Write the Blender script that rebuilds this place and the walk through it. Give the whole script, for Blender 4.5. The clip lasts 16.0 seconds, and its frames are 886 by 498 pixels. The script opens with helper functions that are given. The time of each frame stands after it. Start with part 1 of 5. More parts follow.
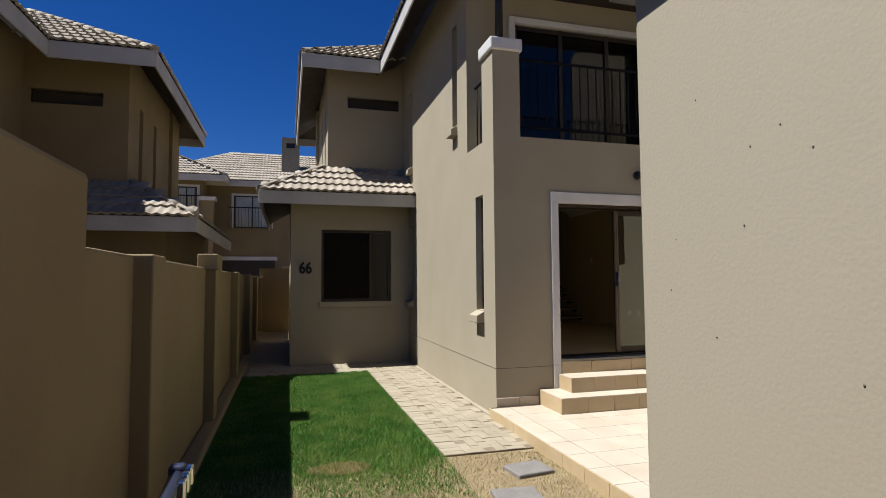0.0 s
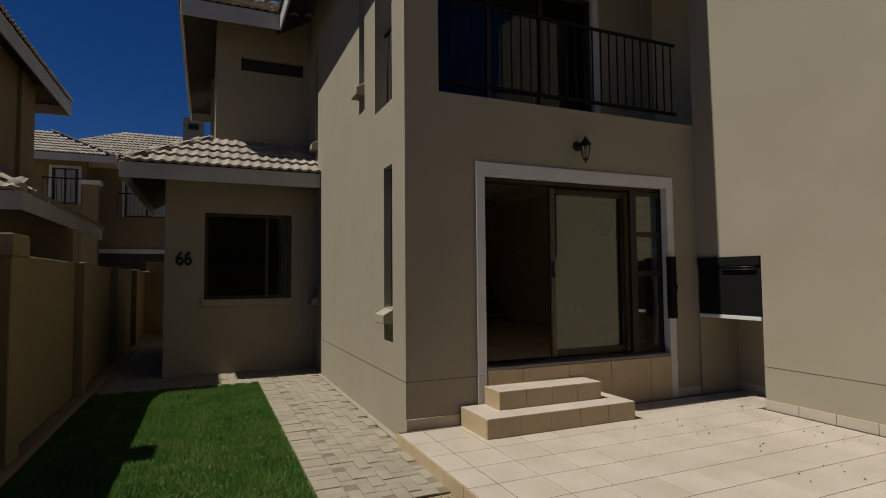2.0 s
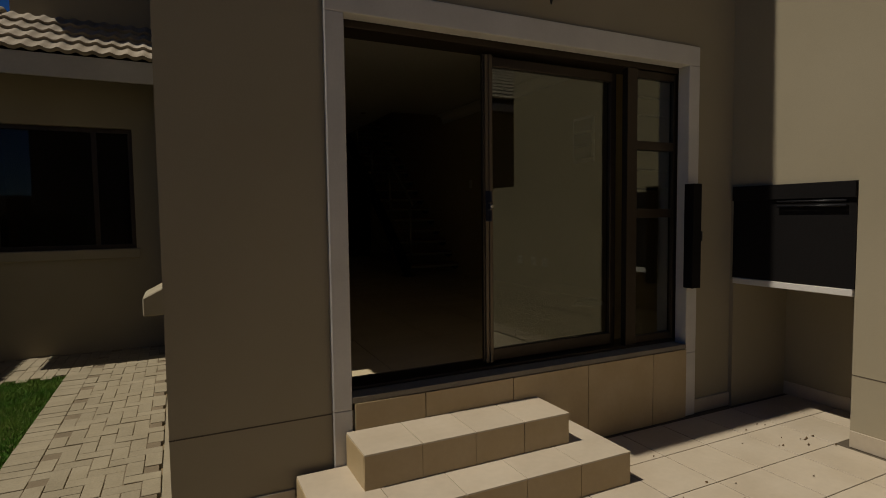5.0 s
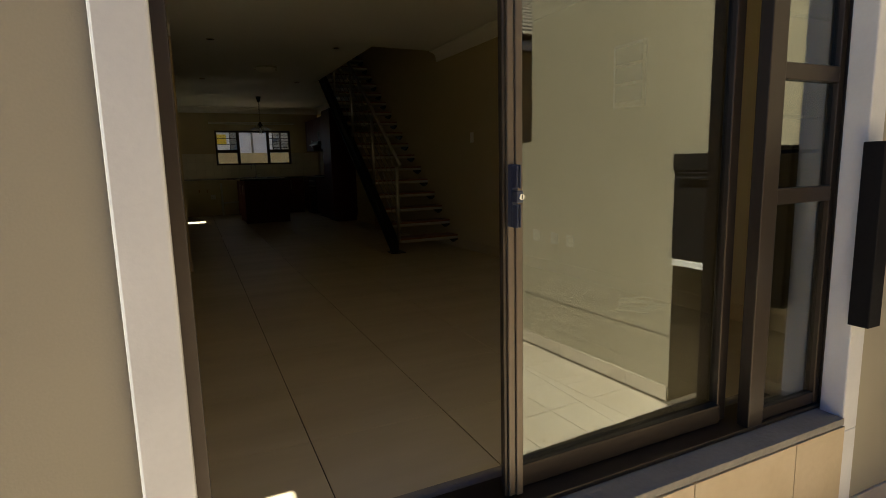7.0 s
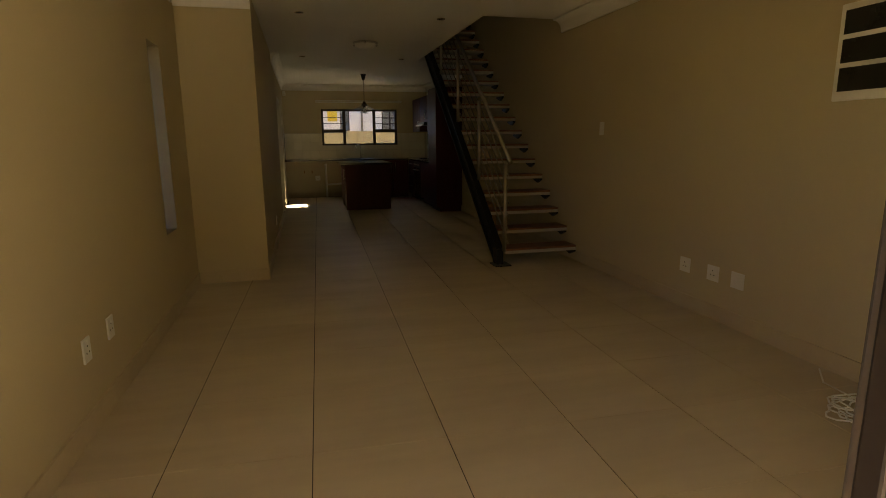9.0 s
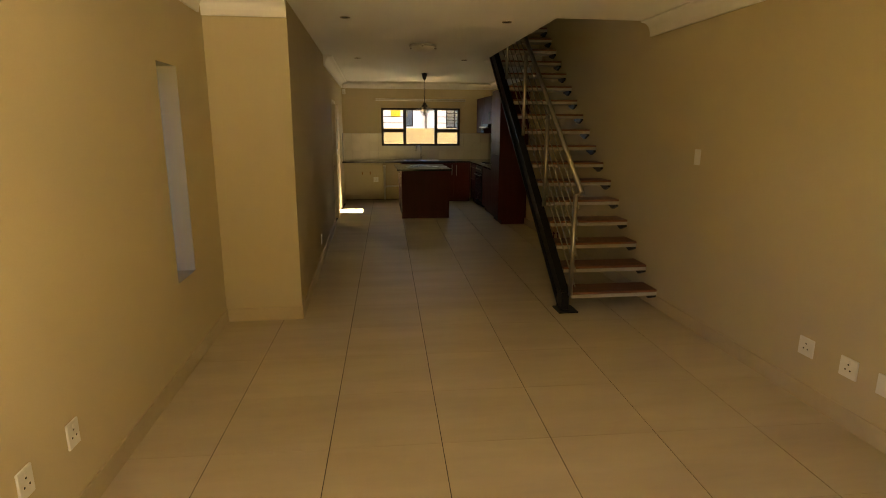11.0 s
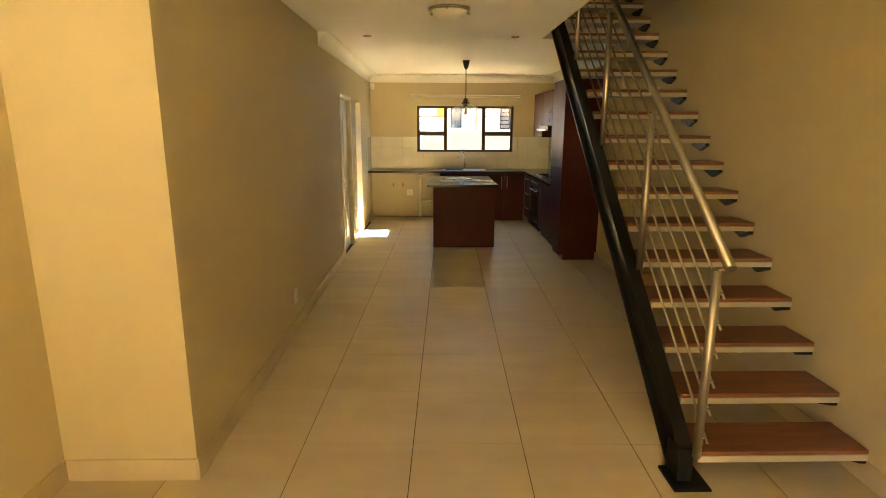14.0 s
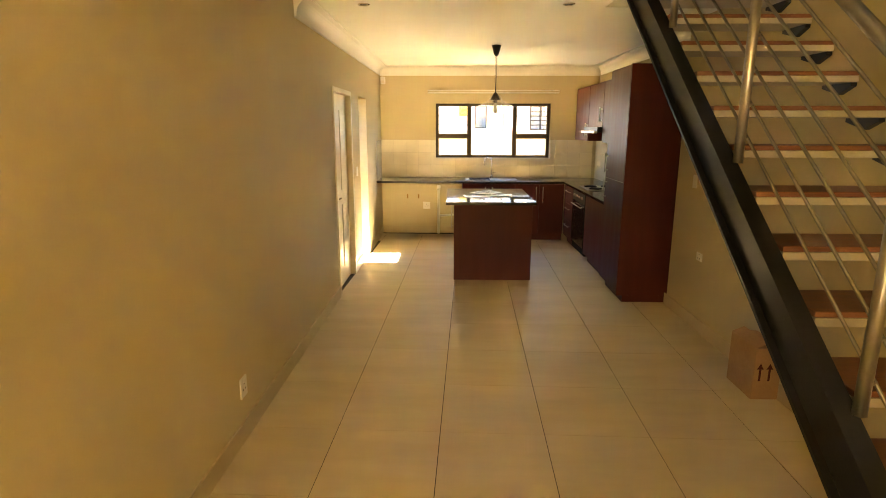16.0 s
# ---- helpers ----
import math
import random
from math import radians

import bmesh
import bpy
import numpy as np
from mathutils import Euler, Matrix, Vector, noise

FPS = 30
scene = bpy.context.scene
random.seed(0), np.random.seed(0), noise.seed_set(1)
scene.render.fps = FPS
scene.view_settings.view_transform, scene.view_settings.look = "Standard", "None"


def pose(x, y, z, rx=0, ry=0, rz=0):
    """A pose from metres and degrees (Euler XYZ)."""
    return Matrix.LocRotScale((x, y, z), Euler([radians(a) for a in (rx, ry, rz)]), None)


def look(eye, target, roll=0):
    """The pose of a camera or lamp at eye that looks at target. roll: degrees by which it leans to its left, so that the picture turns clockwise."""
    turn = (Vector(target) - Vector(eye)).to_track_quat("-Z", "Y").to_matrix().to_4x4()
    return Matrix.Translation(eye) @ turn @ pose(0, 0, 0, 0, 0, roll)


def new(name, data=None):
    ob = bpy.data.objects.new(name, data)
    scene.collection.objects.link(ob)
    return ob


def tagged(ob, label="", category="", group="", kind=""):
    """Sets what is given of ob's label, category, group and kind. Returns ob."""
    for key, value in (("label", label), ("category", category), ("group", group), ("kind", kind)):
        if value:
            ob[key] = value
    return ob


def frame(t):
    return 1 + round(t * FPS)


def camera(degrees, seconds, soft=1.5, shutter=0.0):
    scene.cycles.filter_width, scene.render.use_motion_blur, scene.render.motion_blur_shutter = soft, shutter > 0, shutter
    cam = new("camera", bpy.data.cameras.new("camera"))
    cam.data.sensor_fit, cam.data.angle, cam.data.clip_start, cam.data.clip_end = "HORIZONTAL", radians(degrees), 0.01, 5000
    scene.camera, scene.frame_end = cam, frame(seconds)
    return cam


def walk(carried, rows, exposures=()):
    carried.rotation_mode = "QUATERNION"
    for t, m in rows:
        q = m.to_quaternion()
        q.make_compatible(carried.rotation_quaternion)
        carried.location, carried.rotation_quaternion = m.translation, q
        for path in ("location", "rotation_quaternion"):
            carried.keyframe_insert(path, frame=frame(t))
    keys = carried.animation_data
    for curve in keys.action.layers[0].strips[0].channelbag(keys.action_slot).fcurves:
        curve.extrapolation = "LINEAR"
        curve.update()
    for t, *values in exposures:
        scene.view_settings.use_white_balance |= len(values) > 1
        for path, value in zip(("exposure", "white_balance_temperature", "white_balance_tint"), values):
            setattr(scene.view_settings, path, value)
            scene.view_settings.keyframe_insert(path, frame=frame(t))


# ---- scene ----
cam = camera(77.9, 16.0, soft=0.95)
PATH = [
    (0, (-3.244, -6.033, 1.461), (-2.699, -4.113, 1.578), -0.4),
    (0.5, (-3.205, -5.735, 1.465), (-2.585, -3.837, 1.58), -0.4),
    (1, (-3.027, -5.424, 1.428), (-2.334, -3.551, 1.535), -0.4),
    (1.5, (-2.835, -5.136, 1.438), (-2.083, -3.286, 1.548), -0.4),
    (2, (-2.595, -4.801, 1.397), (-1.802, -2.968, 1.501), -0.5),
    (2.5, (-2.264, -4.449, 1.328), (-1.448, -2.625, 1.411), -0.5),
    (3, (-1.926, -4.099, 1.319), (-1.092, -2.282, 1.369), -0.5),
    (3.5, (-1.63, -3.726, 1.332), (-0.786, -1.913, 1.316), -0.6),
    (4, (-1.283, -3.399, 1.349), (-0.436, -1.587, 1.31), -0.6),
    (4.2, (-1.173, -3.266, 1.363), (-0.323, -1.456, 1.313), -0.5),
    (6.5, (-0.275, -1.532, 1.539), (0.614, 0.238, 1.265), -1.5),
    (7, (-0.053, -1.213, 1.565), (0.804, 0.569, 1.264), -1.4),
    (7.5, (0.097, -0.875, 1.57), (0.89, 0.931, 1.243), -1.1),
    (8, (0.208, -0.607, 1.602), (0.929, 1.228, 1.267), -0.9),
    (8.5, (0.336, -0.326, 1.711), (0.944, 1.55, 1.376), -0.8),
    (9, (0.41, -0.125, 1.801), (0.891, 1.777, 1.412), -0.5),
    (11.5, (0.747, 0.935, 2.161), (0.976, 2.873, 1.725), 0.3),
    (12, (0.828, 1.276, 2.15), (1.034, 3.216, 1.712), 0.3),
    (12.5, (0.952, 1.689, 2.173), (1.12, 3.632, 1.731), 0.4),
    (13, (1.038, 2.099, 2.157), (1.14, 4.047, 1.715), 0.3),
    (13.5, (1.12, 2.529, 2.144), (1.19, 4.48, 1.708), 0.2),
    (14, (1.191, 2.979, 2.176), (1.232, 4.931, 1.74), 0.2),
    (14.5, (1.185, 3.389, 2.162), (1.192, 5.342, 1.731), 0.1),
    (15, (1.179, 3.772, 2.154), (1.183, 5.725, 1.722), 0.3),
    (15.5, (1.197, 4.234, 2.2), (1.183, 6.186, 1.764), 0.2),
    (16, (1.207, 4.643, 2.195), (1.17, 6.595, 1.759), 0.1),
]
walk(cam, [(t, look(eye, target, roll)) for t, eye, target, roll in PATH], exposures=[
    (0.0, 0.92, 6000, 10), (1.5, 0.08, 6200, 10), (2.5, -0.40, 6400, 10), (3.5, -0.70, 6750, 8), (4.0, -0.83, 6900, 7), (6.5, 0.20, 7500, 10), (7.0, 1.85, 6700, 3), (7.5, 2.25, 6500, 1), (8.0, 2.45, 6500, 1), (8.5, 2.85, 6900, 6),
    (9.0, 3.45, 7700, 10), (11.5, 5.16, 8700, 10), (12.5, 5.80, 8800, 9), (14.0, 6.52, 8900, 10), (16.0, 7.2, 9400, 13)])

# ---- daylight ----
SUN_WAY = Vector((0.99, -0.028, -1.84)).normalized()      # the way the sunlight travels
world = bpy.data.worlds.new("sky_world")
world.use_nodes = True
scene.world = world
wn = world.node_tree
sky = wn.nodes.new("ShaderNodeTexSky")
sky.sky_type, sky.sun_disc = "NISHITA", False
sky.sun_elevation = math.asin(-SUN_WAY.z)
sky.sun_rotation = math.atan2(-SUN_WAY.x, -SUN_WAY.y)
sky.altitude, sky.air_density, sky.dust_density, sky.ozone_density = 1800, 0.85, 0.0, 5.0
deep = wn.nodes.new("ShaderNodeHueSaturation")
deep.inputs["Saturation"].default_value, deep.inputs["Value"].default_value = 1.28, 1.0
deep.inputs["Hue"].default_value = 0.513
wn.links.new(sky.outputs[0], deep.inputs["Color"])
wn.links.new(deep.outputs[0], wn.nodes["Background"].inputs[0])
wn.nodes["Background"].inputs[1].default_value = 0.044
sun = new("sun", bpy.data.lights.new("sun", "SUN"))
sun.data.energy, sun.data.angle, sun.data.color = 5.0, radians(0.55), (1.0, 0.96, 0.90)
sun.matrix_world = look((0, 0, 30), Vector((0, 0, 30)) + SUN_WAY)


def window_light(name, place, target, w, h, power, color):
    lamp = new(name, bpy.data.lights.new(name, "AREA"))
    lamp.data.shape, lamp.data.size, lamp.data.size_y = "RECTANGLE", w, h
    lamp.data.energy, lamp.data.color = power, color
    lamp.matrix_world = look(place, target)
    return lamp


# skylight coming in at the large openings
window_light("door_skylight", (1.1, 0.36, 1.42), (1.1, 2.5, 1.25), 2.2, 1.75, 0.78, (1.0, 0.78, 0.32))
window_light("kitchen_window_skylight", (1.83, 13.62, 2.13), (1.83, 11.5, 1.4), 1.75, 0.78, 0.08, (0.55, 0.76, 1.0))

# ---- materials ----
def material(name, base, rough=0.6, metal=0.0, second=None, scale=3.0, fine=60.0, bump=0.1, grain=0.12, spec=0.5, coat=0.0, stretch=(1, 1, 1), island=0.0):
    """A surface whose colour drifts between base and second at two scales, with a fine relief."""
    m = bpy.data.materials.new(name)
    m.use_nodes = True
    nt = m.node_tree
    bs = nt.nodes["Principled BSDF"]
    bs.inputs["Metallic"].default_value = metal
    bs.inputs["Specular IOR Level"].default_value = spec
    bs.inputs["Coat Weight"].default_value = coat
    bs.inputs["Coat Roughness"].default_value = 0.08
    tc = nt.nodes.new("ShaderNodeTexCoord")
    geo = nt.nodes.new("ShaderNodeNewGeometry")
    mp = nt.nodes.new("ShaderNodeMapping")
    mp.inputs["Scale"].default_value = stretch
    nt.links.new(geo.outputs["Position"], mp.inputs["Vector"])
    big = nt.nodes.new("ShaderNodeTexNoise")
    big.inputs["Scale"].default_value, big.inputs["Detail"].default_value = scale, 4
    small = nt.nodes.new("ShaderNodeTexNoise")
    small.inputs["Scale"].default_value, small.inputs["Detail"].default_value = fine, 3
    for n in (big, small):
        nt.links.new(mp.outputs[0], n.inputs["Vector"])
    mix = nt.nodes.new("ShaderNodeMix")
    mix.data_type = "RGBA"
    second = second or tuple(c * 0.85 for c in base)
    mix.inputs["A"].default_value, mix.inputs["B"].default_value = (*base, 1), (*second, 1)
    ramp = nt.nodes.new("ShaderNodeMapRange")
    ramp.inputs["From Min"].default_value, ramp.inputs["From Max"].default_value = 0.35, 0.68
    nt.links.new(big.outputs["Fac"], ramp.inputs["Value"])
    nt.links.new(ramp.outputs[0], mix.inputs["Factor"])
    hsv = nt.nodes.new("ShaderNodeHueSaturation")
    nt.links.new(mix.outputs["Result"], hsv.inputs["Color"])
    val = nt.nodes.new("ShaderNodeMapRange")
    val.inputs["To Min"].default_value, val.inputs["To Max"].default_value = 1 - grain, 1 + grain
    nt.links.new(small.outputs["Fac"], val.inputs["Value"])
    last = val.outputs[0]
    if island:
        info = nt.nodes.new("ShaderNodeObjectInfo")
        add = nt.nodes.new("ShaderNodeMath")
        add.operation = "ADD"
        r1 = nt.nodes.new("ShaderNodeMapRange")
        r1.inputs["To Min"].default_value, r1.inputs["To Max"].default_value = -island, island
        tot = nt.nodes.new("ShaderNodeMath")
        tot.operation, tot.use_clamp = "ADD", False
        nt.links.new(info.outputs["Random"], add.inputs[0])
        nt.links.new(geo.outputs["Random Per Island"], add.inputs[1])
        fr = nt.nodes.new("ShaderNodeMath")
        fr.operation = "FRACT"
        nt.links.new(add.outputs[0], fr.inputs[0])
        nt.links.new(fr.outputs[0], r1.inputs["Value"])
        nt.links.new(r1.outputs[0], tot.inputs[0])
        nt.links.new(last, tot.inputs[1])
        last = tot.outputs[0]
    nt.links.new(last, hsv.inputs["Value"])
    nt.links.new(hsv.outputs[0], bs.inputs["Base Color"])
    rr = nt.nodes.new("ShaderNodeMapRange")
    rr.inputs["To Min"].default_value, rr.inputs["To Max"].default_value = max(0.02, rough * 0.8), min(1, rough * 1.2)
    nt.links.new(big.outputs["Fac"], rr.inputs["Value"])
    nt.links.new(rr.outputs[0], bs.inputs["Roughness"])
    if bump:
        bp = nt.nodes.new("ShaderNodeBump")
        bp.inputs["Strength"].default_value, bp.inputs["Distance"].default_value = bump, 0.01
        nt.links.new(small.outputs["Fac"], bp.inputs["Height"])
        nt.links.new(bp.outputs[0], bs.inputs["Normal"])
    return m


def glass(name, tint=(0.8, 0.8, 0.78), gloss=0.09, sheen=(1, 1, 1)):
    """Thin pane: lets light straight through, and mirrors more at a slant."""
    m = bpy.data.materials.new(name)
    m.use_nodes = True
    nt = m.node_tree
    nt.nodes.remove(nt.nodes["Principled BSDF"])
    out = nt.nodes["Material Output"]
    clear, shine, mix, lw = (nt.nodes.new("ShaderNode" + k) for k in ("BsdfTransparent", "BsdfGlossy", "MixShader", "LayerWeight"))
    clear.inputs[0].default_value = (*tint, 1)
    shine.inputs["Color"].default_value = (*sheen, 1)
    shine.inputs["Roughness"].default_value = 0.004
    lw.inputs[0].default_value = 0.5
    pw = nt.nodes.new("ShaderNodeMath")
    pw.operation, pw.inputs[1].default_value = "POWER", 2.5
    nt.links.new(lw.outputs["Facing"], pw.inputs[0])
    sc = nt.nodes.new("ShaderNodeMath")
    sc.operation, sc.use_clamp = "MULTIPLY_ADD", True
    sc.inputs[1].default_value, sc.inputs[2].default_value = 0.72, gloss
    nt.links.new(pw.outputs[0], sc.inputs[0])
    nt.links.new(sc.outputs[0], mix.inputs[0])
    nt.links.new(clear.outputs[0], mix.inputs[1])
    nt.links.new(shine.outputs[0], mix.inputs[2])
    nt.links.new(mix.outputs[0], out.inputs[0])
    return m


PLASTER = material("khaki_plaster", (0.312, 0.268, 0.188), 0.85, second=(0.292, 0.250, 0.172), scale=1.2, fine=170, bump=0.045, grain=0.05, spec=0.25)
# a darker and browner plaster than the one above
PLASTER_DARK = material("dark_khaki_plaster", (0.224, 0.172, 0.088), 0.85, second=(0.196, 0.148, 0.076), scale=0.9, fine=50, bump=0.12, grain=0.06, spec=0.25)
PAINT = material("tan_wall_paint", (0.53, 0.447, 0.285), 0.70, second=(0.515, 0.432, 0.277), scale=0.8, fine=110, bump=0.04, grain=0.025, spec=0.16)
CEIL = material("ceiling_paint", (0.80, 0.78, 0.73), 0.8, scale=0.7, fine=60, bump=0.05, grain=0.02, second=(0.77, 0.75, 0.70))
WHITE = material("white_gloss_paint", (0.592, 0.568, 0.528), 0.5, scale=2, fine=70, bump=0.08, grain=0.04)
FASCIA = material("fascia_board_paint", (0.440, 0.416, 0.376), 0.6, scale=2, fine=40, bump=0.1, grain=0.06)
TERRACE = material("cream_terrace_tile", (0.425, 0.355, 0.265), 0.5, second=(0.475, 0.405, 0.312), scale=2.5, fine=30, bump=0.08, grain=0.07, island=0.04)
RISER = material("sand_riser_tile", (0.400, 0.296, 0.160), 0.5, second=(0.440, 0.336, 0.200), scale=4, fine=40, bump=0.08, grain=0.06, island=0.04)
TILE = material("polished_cream_floor_tile", (0.55, 0.46, 0.31), 0.44, second=(0.49, 0.405, 0.265), scale=2.0, fine=9, bump=0.0, grain=0.05, stretch=(0.5, 2.2, 1), island=0.03)
SKIRT = material("cream_skirting_tile", (0.54, 0.44, 0.285), 0.45, scale=2, fine=30, bump=0.02, grain=0.05, spec=0.3)
GROUT = material("grey_grout", (0.088, 0.068, 0.044), 0.9, fine=120)
GROUT_IN = material("dark_floor_grout", (0.035, 0.025, 0.015), 0.9, fine=120)
PAVER = material("clay_grey_paver", (0.250, 0.210, 0.140), 0.9, second=(0.290, 0.248, 0.172), scale=5, fine=60, bump=0.5, grain=0.16, island=0.07)
SOIL = material("dry_soil", (0.200, 0.144, 0.076), 0.95, second=(0.272, 0.208, 0.116), scale=6, fine=50, bump=0.8, grain=0.25)
JOINTSAND = material("sandy_paving_joint", (0.150, 0.115, 0.072), 0.95, second=(0.20, 0.155, 0.10), scale=7, fine=90, bump=0.4, grain=0.2)
GROUT_W = material("pale_wall_grout", (0.50, 0.46, 0.38), 0.8, fine=90)
CONCRETE = material("rough_concrete", (0.216, 0.188, 0.144), 0.9, scale=4, fine=45, bump=0.5, grain=0.14)
GRASS = material("green_grass", (0.048, 0.128, 0.014), 0.6, second=(0.105, 0.172, 0.030), scale=3.2, fine=25, bump=0, grain=0.3, island=0.3, spec=0.12)
DRY = material("dry_grass", (0.315, 0.240, 0.112), 0.8, second=(0.235, 0.205, 0.075), scale=3, fine=25, bump=0, grain=0.2, island=0.14, spec=0.15)
ROOF = material("concrete_roof_tile", (0.325, 0.280, 0.222), 0.85, second=(0.235, 0.200, 0.155), scale=3, fine=30, bump=0.3, grain=0.15, island=0.10, spec=0.12)
SOFFIT = material("dark_soffit_timber", (0.030, 0.021, 0.014), 0.7, fine=40, grain=0.2)
BRONZE = material("bronze_aluminium", (0.045, 0.032, 0.022), 0.38, metal=0.55, fine=90, bump=0.02, grain=0.08)
# lighter copy of the bronze; sun and bounce on the stile are in its colour
LITBRONZE = material("lit_bronze_stile", (0.13, 0.095, 0.06), 0.42, metal=0.35, fine=60, bump=0.03, grain=0.12)
BLACK = material("black_steel_paint", (0.012, 0.012, 0.014), 0.35, fine=80, bump=0.04, grain=0.15, spec=0.25)
BLACKMAT = material("soot_black_steel", (0.008, 0.007, 0.007), 0.7, fine=60, bump=0.1, grain=0.2, spec=0.12)
HANDLE = material("navy_handle_plastic", (0.024, 0.029, 0.052), 0.4, fine=80, bump=0.02, grain=0.1)
STEEL = material("brushed_stainless_steel", (0.50, 0.475, 0.43), 0.40, metal=1.0, fine=70, bump=0.03, grain=0.06)
DULLSTEEL = material("dull_brushed_steel", (0.34, 0.32, 0.285), 0.46, metal=1.0, fine=70, bump=0.03, grain=0.08)
CHROME = material("chrome", (0.75, 0.74, 0.72), 0.12, metal=1.0, bump=0, grain=0.02)
WOOD = material("red_brown_tread_timber", (0.16, 0.055, 0.026), 0.42, second=(0.235, 0.095, 0.045), scale=5, fine=45, bump=0.08, grain=0.2, stretch=(0.6, 6, 6))
EDGE = material("pale_tread_edge", (0.46, 0.415, 0.36), 0.6, fine=60, grain=0.08)
MAHOG = material("mahogany_laminate", (0.066, 0.0095, 0.0085), 0.45, second=(0.078, 0.012, 0.010), scale=3, fine=30, bump=0.02, grain=0.09, spec=0.18, stretch=(5, 5, 0.5))
GRANITE = material("black_granite", (0.018, 0.016, 0.015), 0.07, second=(0.04, 0.035, 0.03), scale=50, fine=160, bump=0, grain=0.4)
WTILE = material("white_glazed_wall_tile", (0.72, 0.68, 0.57), 0.14, second=(0.68, 0.64, 0.53), scale=3, fine=14, bump=0.03, grain=0.03, island=0.03)
PLASTIC = material("white_plastic", (0.78, 0.76, 0.70), 0.4, fine=60, bump=0.0, grain=0.02)
DARKPLASTIC = material("smoked_plastic", (0.02, 0.018, 0.016), 0.2, bump=0, grain=0.05)
CARD = material("brown_cardboard", (0.40, 0.235, 0.11), 0.85, scale=6, fine=60, bump=0.1, grain=0.1)
PAPER = material("printed_paper", (0.70, 0.69, 0.66), 0.6, bump=0, grain=0.05)
YELLOW = material("yellow_paint", (0.75, 0.52, 0.03), 0.6, bump=0, grain=0.05)
DOORPAINT = material("cream_door_paint", (0.72, 0.66, 0.52), 0.45, fine=50, bump=0.05, grain=0.04)
COPPER = material("aged_brass", (0.35, 0.20, 0.07), 0.35, metal=1, bump=0, grain=0.1)
CURTAIN = material("pale_curtain", (0.62, 0.60, 0.56), 0.9, fine=120, bump=0.2, grain=0.08)
STONE = material("grey_stepping_stone", (0.176, 0.160, 0.140), 0.9, scale=8, fine=50, bump=0.6, grain=0.15)
LEAF = material("dead_leaf", (0.12, 0.07, 0.03), 0.8, bump=0, grain=0.3)
OUTWALL = material("sunlit_yard_plaster", (0.36, 0.31, 0.165), 0.85, fine=45, bump=0.3, grain=0.05)
OUTWHITE = material("white_house_plaster", (0.78, 0.76, 0.72), 0.8, fine=45, bump=0.2, grain=0.04)
GLASS = glass("clear_glass", (0.90, 0.90, 0.87), 0.035)
DOORGLASS = glass("bronze_tinted_glass", (0.52, 0.51, 0.46), 0.108, (0.96, 1.0, 0.92))
DARKGLASS = glass("dark_window_glass", (0.40, 0.40, 0.40), 0.022)


# ---- building helpers ----
OUTDOORS = Vector((0, 0, 0))
INDOORS = Vector((0.035, 0, -0.055))      # the rooms lie a little aside of and below the plan's numbers
lie = [OUTDOORS]                          # where top-level things are being put


def box(bm, x0, y0, z0, x1, y1, z1, bevel=0.0, mat=0):
    g = bmesh.ops.create_cube(bm, size=1.0)
    bmesh.ops.scale(bm, vec=(abs(x1 - x0), abs(y1 - y0), abs(z1 - z0)), verts=g["verts"])
    bmesh.ops.translate(bm, vec=((x0 + x1) / 2, (y0 + y1) / 2, (z0 + z1) / 2), verts=g["verts"])
    faces = {f for v in g["verts"] for f in v.link_faces}
    for f in faces:
        f.material_index = mat
    if bevel:
        edges = {e for v in g["verts"] for e in v.link_edges}
        bmesh.ops.bevel(bm, geom=list(edges), offset=bevel, segments=2, profile=0.5, affect="EDGES")
    return g


def tube(bm, a, b, r, seg=12, r2=None):
    a, b = Vector(a), Vector(b)
    g = bmesh.ops.create_cone(bm, cap_ends=True, segments=seg, radius1=r, radius2=r if r2 is None else r2, depth=(b - a).length)
    m = Matrix.Translation((a + b) / 2) @ (b - a).to_track_quat("Z", "Y").to_matrix().to_4x4()
    bmesh.ops.transform(bm, matrix=m, verts=g["verts"])
    for v in g["verts"]:
        for f in v.link_faces:
            f.smooth = len(f.verts) == 4
    return g


def lathe(bm, profile, centre, seg=20):
    rings = []
    for r, z in profile:
        rings.append([bm.verts.new((centre[0] + r * math.cos(6.28318 * k / seg), centre[1] + r * math.sin(6.28318 * k / seg), centre[2] + z)) for k in range(seg)])
    for a, b in zip(rings, rings[1:]):
        for k in range(seg):
            f = bm.faces.new((a[k], a[(k + 1) % seg], b[(k + 1) % seg], b[k]))
            f.smooth = True
    return rings


def mesh_of(name, bm, mats):
    bmesh.ops.recalc_face_normals(bm, faces=bm.faces)
    me = bpy.data.meshes.new(name)
    bm.to_mesh(me)
    bm.free()
    for m in mats if isinstance(mats, (list, tuple)) else [mats]:
        me.materials.append(m)
    return me


def part(name, bm, mats, parent=None, label=""):
    ob = new(name, mesh_of(name, bm, mats))
    if parent is not None:
        ob.parent = parent
    else:
        ob.location = lie[0]
    if label:
        ob["label"] = label
    return ob


def bpart(name, dims, mat, parent=None, bevel=0.0, label=""):
    """One box as a part; dims are its two corners."""
    bm = bmesh.new()
    box(bm, *dims, bevel=bevel)
    return part(name, bm, mat, parent, label)


def thing(name, label, category, group="", kind=""):
    ob = tagged(new(name), label, category, group, kind)
    ob.location = lie[0]
    return ob


